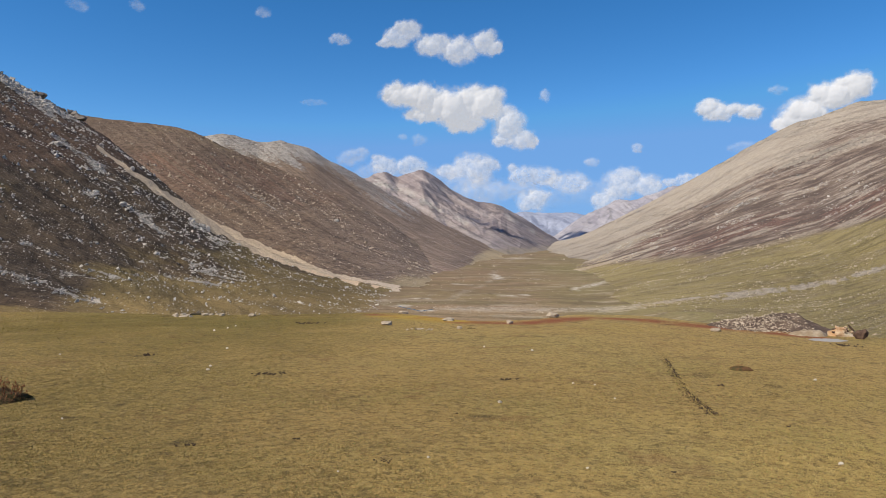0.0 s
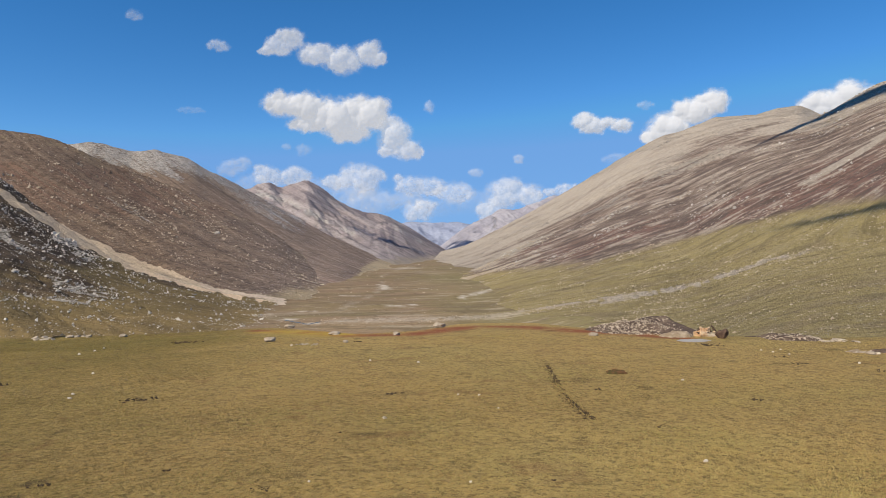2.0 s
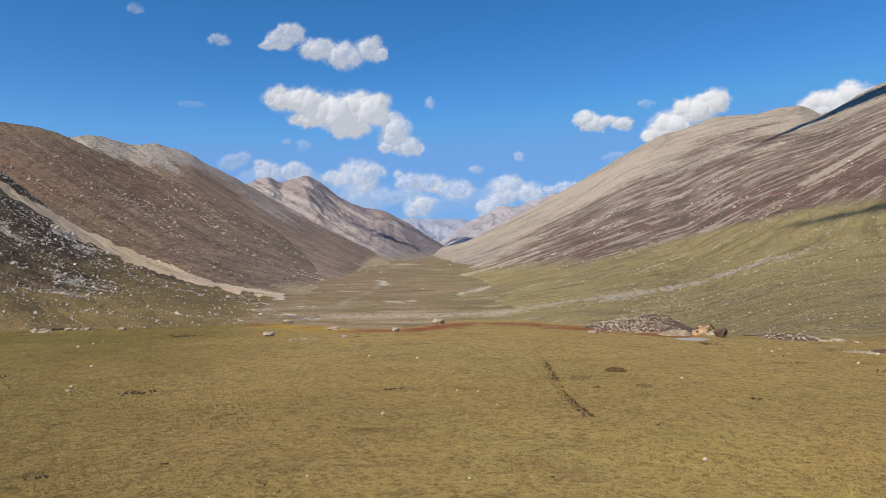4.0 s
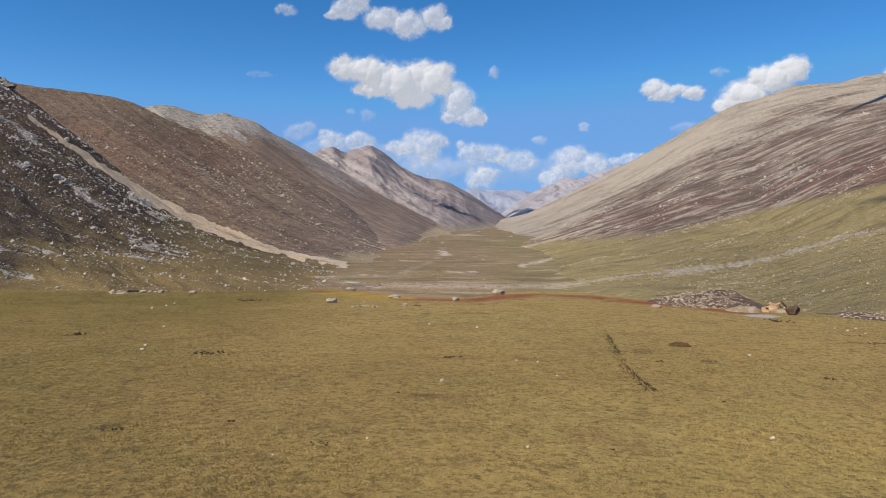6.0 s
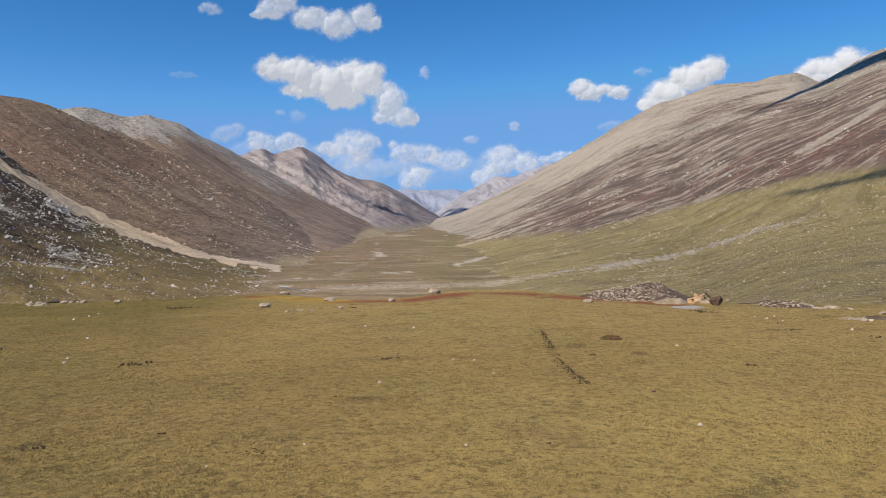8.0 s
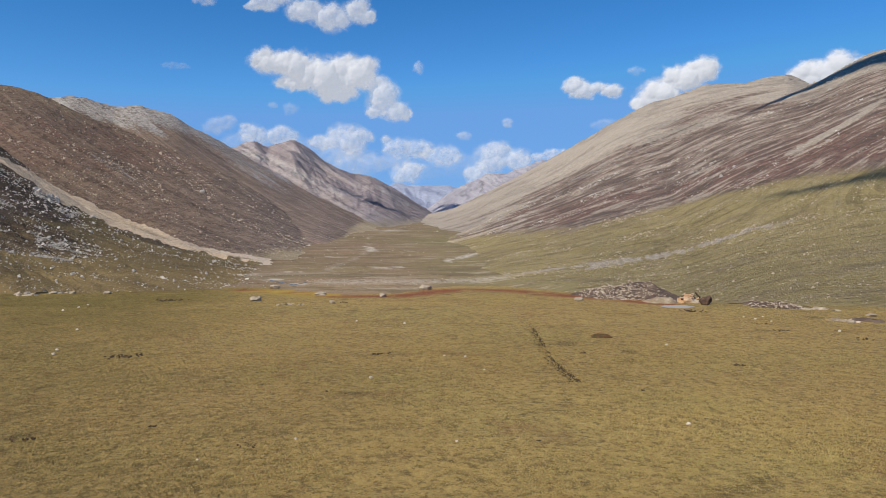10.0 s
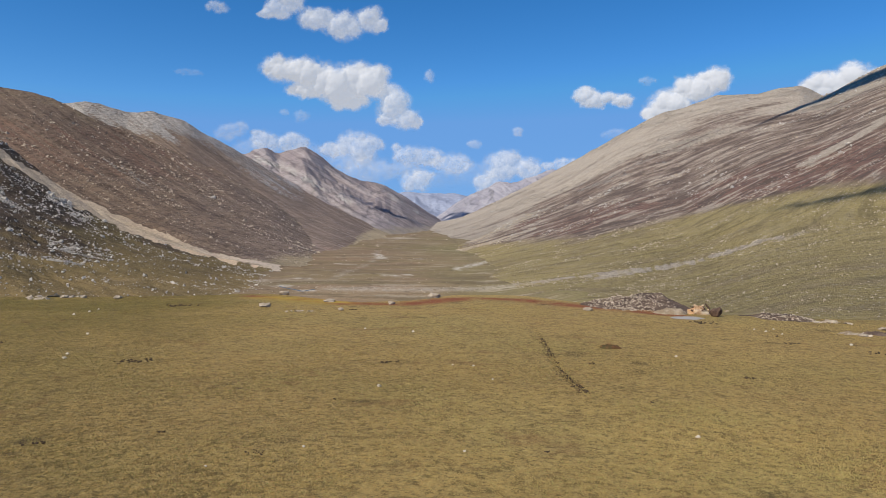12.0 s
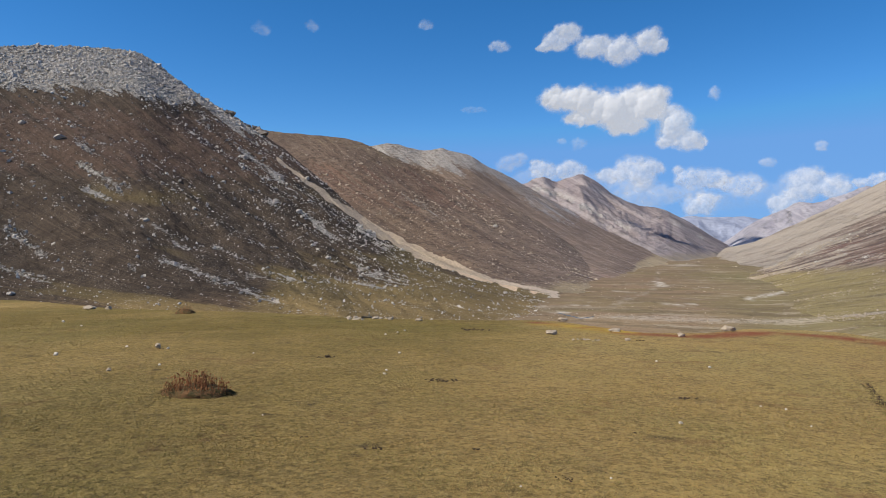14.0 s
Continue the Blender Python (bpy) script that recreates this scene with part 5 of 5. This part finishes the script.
stem_mat = Nodes("dry_rust_stems", 0.8)
stem_mat = stem_mat.done(stem_mat.mix(stem_mat.span(stem_mat.t.nodes.new("ShaderNodeNewGeometry").outputs["Random Per Island"], 0, 1), (0.170, 0.055, 0.022), (0.420, 0.200, 0.080)))
moss_mat = Nodes("shrub_mound", 0.95)
moss_mat = moss_mat.done(moss_mat.mix(moss_mat.span(moss_mat.noise(9.0, 5, 0.7), 0.4, 0.62), (0.090, 0.072, 0.028), (0.190, 0.100, 0.045)), moss_mat.bump(moss_mat.noise(30.0, 5, 0.7), 0.04, 0.9))


def shrub(az, dip, wide, high, stems, seed, label):
    x, y, z = on_meadow(az, dip)
    w, h = metres(wide, x, y), metres(high, x, y)
    ob = new("dry_shrub")
    ob.location = (x, y, z)
    tagged(ob, label, "shrub", "dry shrubs on the meadow")
    g = np.random.default_rng(seed)
    v, f = BALL3
    q = v * (1 + 0.22 * fbm(v[:, 0] * 3, v[:, 1] * 3 + v[:, 2] * 3, 4, seed))[:, None] * np.array((w * 0.5, w * 0.33, h * 0.34))
    mesh_object("mound", q, f, moss_mat, ob)
    n = stems
    a, rad = g.uniform(0, 2 * math.pi, n), np.sqrt(g.random(n))
    sx, sy = np.cos(a) * rad * w * 0.45, np.sin(a) * rad * w * 0.28
    base = h * 0.28 * np.sqrt(np.clip(1 - rad ** 2, 0, 1))
    top = base + h * g.uniform(0.25, 0.75, n) * (1 - 0.45 * rad)
    lx, ly = g.normal(0, 0.07, n) * h * 2, g.normal(0, 0.05, n) * h * 2
    t = np.full(n, w * 0.005) * g.uniform(0.7, 1.5, n)
    tri = []
    for k in range(3):
        p, q2 = 2 * math.pi * k / 3, 2 * math.pi * (k + 1) / 3
        b0 = np.stack([sx + np.cos(p) * t, sy + np.sin(p) * t, base * 0.8], -1)
        b1 = np.stack([sx + np.cos(q2) * t, sy + np.sin(q2) * t, base * 0.8], -1)
        tip = np.stack([sx + lx, sy + ly, top], -1)
        tri.append(np.stack([b0, b1, tip], 1).reshape(-1, 3))
    v = np.concatenate(tri)
    tagged(mesh_object("stems", v, np.arange(len(v)).reshape(-1, 3), stem_mat, ob, False), kind="stuff")
    p = np.stack([sx + lx * 0.85, sy + ly * 0.85, top - h * 0.04], -1)
    hv, hf = rock_cloud(p, np.full(n, w * 0.016), seed + 2, 1.8)
    tagged(mesh_object("seed_heads", hv, hf, stem_mat, ob, False), kind="stuff")
    m = stems * 4
    a, rad = g.uniform(0, 2 * math.pi, m), np.sqrt(g.random(m)) * 1.1
    p = np.stack([np.cos(a) * rad * w * 0.5, np.sin(a) * rad * w * 0.33, h * 0.32 * np.sqrt(np.clip(1 - (rad / 1.1) ** 2, 0, 1))], -1)
    lv, lf = rock_cloud(p, g.uniform(0.008, 0.022, m) * w, seed + 3, 0.6)
    tagged(mesh_object("leaves", lv, lf, moss_mat, ob, False), kind="stuff")


shrub(-41.6, -11.18, 128, 46, 230, 601, "low rust-brown shrub with dry seed stems on a mound")
shrub(-41.4, -5.25, 34, 20, 90, 603, "small rust-brown shrub near the scree's foot")
shrub(15.1, -10.0, 36, 18, 50, 605, "small dark brown shrub on a turf mound")

# the eroded bank with the spring
brown_stone = stone_material("rust_brown_stone", (0.24, 0.15, 0.095), (0.075, 0.046, 0.032), 5.0)
bank_mat = Nodes("purple_brown_earth", 0.95)
bank_mat = bank_mat.done(bank_mat.mix(bank_mat.span(bank_mat.noise(1.5, 6, 0.7), 0.40, 0.62), (0.100, 0.068, 0.050), (0.185, 0.130, 0.092)), bank_mat.bump(bank_mat.noise(9.0, 6, 0.7), 0.06, 0.8))
ochre_mat = Nodes("ochre_crust", 0.9)
ochre_mat = ochre_mat.done(ochre_mat.mix(ochre_mat.span(ochre_mat.noise(3.0, 6, 0.7), 0.40, 0.62), (0.50, 0.30, 0.155), (0.62, 0.50, 0.34)), ochre_mat.bump(ochre_mat.noise(9.0, 6, 0.7), 0.08, 0.9))
sand_mat = Nodes("pale_bare_soil", 0.95)
sand_mat = sand_mat.done(sand_mat.mix(sand_mat.span(sand_mat.noise(4.0, 6, 0.7), 0.40, 0.62), (0.27, 0.20, 0.125), (0.40, 0.32, 0.22)), sand_mat.bump(sand_mat.noise(12.0, 6, 0.7), 0.05, 0.8))


def heap(X, Y, seed, skew):
    """Height of an uneven heap over -1 to 1; a skewed one rises slowly and ends steeply."""
    base = np.clip(1 - X ** 2 - Y ** 2, 0, 1) ** 0.8
    if skew:
        base = np.clip((X + 1) / 1.55, 0, 1) ** 0.9 * smooth(1.0, 0.0, X) ** 0.6 * np.clip(1 - Y ** 2, 0, 1) * 1.25
    shape = base * (1 + 0.65 * fbm(X * 2.6, Y * 1.8 + seed, 5, seed, 0.6)) - 0.25 * (1 - base)
    return shape * (0.9 + 0.16 * fbm(X * 6, Y * 4, 3, seed + 2))


def mound(name, az, dip, wide, high, deep, seed, material, label, category, skew=False, back=0.0):
    """A low uneven heap of earth."""
    x, y, z = on_meadow(az, dip)
    w, h = metres(wide, x, y), metres(high, x, y)
    u = np.linspace(-1, 1, 44)
    X, Y = np.meshgrid(u, np.linspace(-1, 1, 18))
    gx, gy = x + X * w * 0.5, y + Y * deep + back
    gz = ground_height(np.full_like(gx, x), np.full_like(gy, y)) + heap(X, Y, seed, skew) * h - 0.02 - 0.9 * back * smooth(0.1, 1, Y)
    v = np.stack([gx - x, gy - y, gz - z], -1).reshape(-1, 3)
    ob = mesh_object(name, v, grid_faces(18, 44), material)
    ob.location = (x, y, z)
    return tagged(ob, label, category), (x, y, z, w, h)


bank, (bx, by, bz, bw, bh) = mound("earth_bank", 18.3, -6.95, 200, 22, 2.4, 701, bank_mat, "purple-brown eroded earth bank strewn with stones", "earth bank", True, 2.2)
g = np.random.default_rng(702)
pu, pv = g.triangular(-0.48, -0.15, 0.30, 1600), g.uniform(-0.95, 0.1, 1600)
sz = np.clip(heap(2 * pu, pv, 701, True), 0, 2) * bh
v, f = rock_cloud(np.stack([pu * bw, pv * 2.4 + 2.2, sz - 0.015], -1), np.clip(0.024 * g.lognormal(0, 0.6, 1600), 0.01, 0.10), 703)
tagged(mesh_object("gravel", v, f, pale_stone, bank, False), kind="stuff")


def crusted_rock(az, dip, wide, high, seed, material, label):
    """A low cracked rock: one broad hump with angular blocks breaking out of it."""
    x, y, z = on_meadow(az, dip)
    w, h = metres(wide, x, y), metres(high, x, y)
    rock = new("ochre_rock")
    rock.location = (x, y, z)
    tagged(rock, label, "rock")
    g = np.random.default_rng(seed)
    v, f = BALL3
    q = v * (1 + 0.22 * fbm(v[:, 0] * 1.6 + seed, v[:, 1] * 1.6 + v[:, 2] * 2.0, 4, seed))[:, None]
    q = (0.5 * q + 0.5 * np.round(q * 3.0) / 3.0) * np.array((w * 0.46, w * 0.36, h * 0.72))
    mesh_object("hump", q, f, material, rock, False)
    for k in range(14):
        a, d = g.uniform(0, 2 * math.pi), g.uniform(0.15, 0.95)
        size = w * g.uniform(0.14, 0.32)
        c = (math.cos(a) * d * w * 0.46, math.sin(a) * d * w * 0.3, h * 0.60 * math.sqrt(1 - 0.9 * d * d))
        bv, bf = rock_cloud([c], [size], seed + k, g.uniform(0.5, 0.9))
        mesh_object("block", bv, bf, material if k % 4 else brown_stone, rock, False)


crusted_rock(21.65, -6.98, 40, 17, 711, ochre_mat, "pale orange crusted rock breaking up beside a spring")
mound("bare_soil", 19.6, -7.0, 62, 9, 0.6, 712, sand_mat, "pale bare soil heap beside the spring", "soil heap")
mound("bare_soil", 23.9, -6.92, 40, 6, 0.4, 713, sand_mat, "pale bare soil heap beside the spring", "soil heap")
mound("bare_soil", 25.5, -6.9, 40, 10, 0.5, 714, sand_mat, "pale grey soil heap at the rim", "soil heap")
mound("bare_soil", 31.8, -7.7, 44, 4, 0.3, 715, sand_mat, "pale bare soil patch in the turf", "soil heap")
bank, (bx, by, bz, bw, bh) = mound("earth_bank", 27.6, -6.95, 100, 8, 1.1, 716, bank_mat, "brown stony earth bank at the meadow's rim", "earth bank")
pu, pv = g.uniform(-0.45, 0.45, 500), g.uniform(-0.9, 0.3, 500)
sz = np.clip(heap(2 * pu, pv, 716, False), 0, 2) * bh
v, f = rock_cloud(np.stack([pu * bw, pv * 1.1, sz - 0.015], -1), np.clip(0.022 * g.lognormal(0, 0.6, 500), 0.01, 0.09), 718)
tagged(mesh_object("gravel", v, f, pale_stone, bank, False), kind="stuff")
mound("earth_bank", 33.6, -7.6, 56, 6, 0.4, 717, bank_mat, "dark brown earth cut in the turf", "earth bank")
make_stone("boulder", 22.85, -7.12, 19, 15, 720, brown_stone, "brown-grey boulder beside an ochre mound")
x, y, z = on_meadow(22.3, -7.1)
v, f = BALL2
q = v * np.array((0.035, 0.03, 0.10))
q[:, 0] -= q[:, 2] * 0.8
ob = mesh_object("leaning_stone", q, f, brown_stone, None, False)
ob.location = (x, y, z + 0.27)
tagged(ob, "narrow dark stone leaning on an ochre mound", "stone")
x, y, z = on_meadow(20.9, -7.38)
u = np.linspace(0, 2 * math.pi, 40, endpoint=False)
rad = 1 + 0.18 * fbm(np.cos(u) * 2, np.sin(u) * 2, 3, 8)
v = np.concatenate([[(0, 0, 0.012)], np.stack([0.46 * rad * np.cos(u), 0.30 * rad * np.sin(u), np.full(40, -0.012)], -1)])
f = np.stack([np.zeros(40, int), 1 + np.arange(40), 1 + (np.arange(40) + 1) % 40], -1)
milky = Nodes("milky_water", 0.6)
puddle = mesh_object("puddle", v, f, milky.done((0.36, 0.33, 0.29), milky.bump(milky.noise(5.0, 4), 0.02, 0.3)))
puddle.location = (x, y, z + 0.03)
tagged(puddle, "shallow spring puddle reflecting the sky in turf", "puddle")
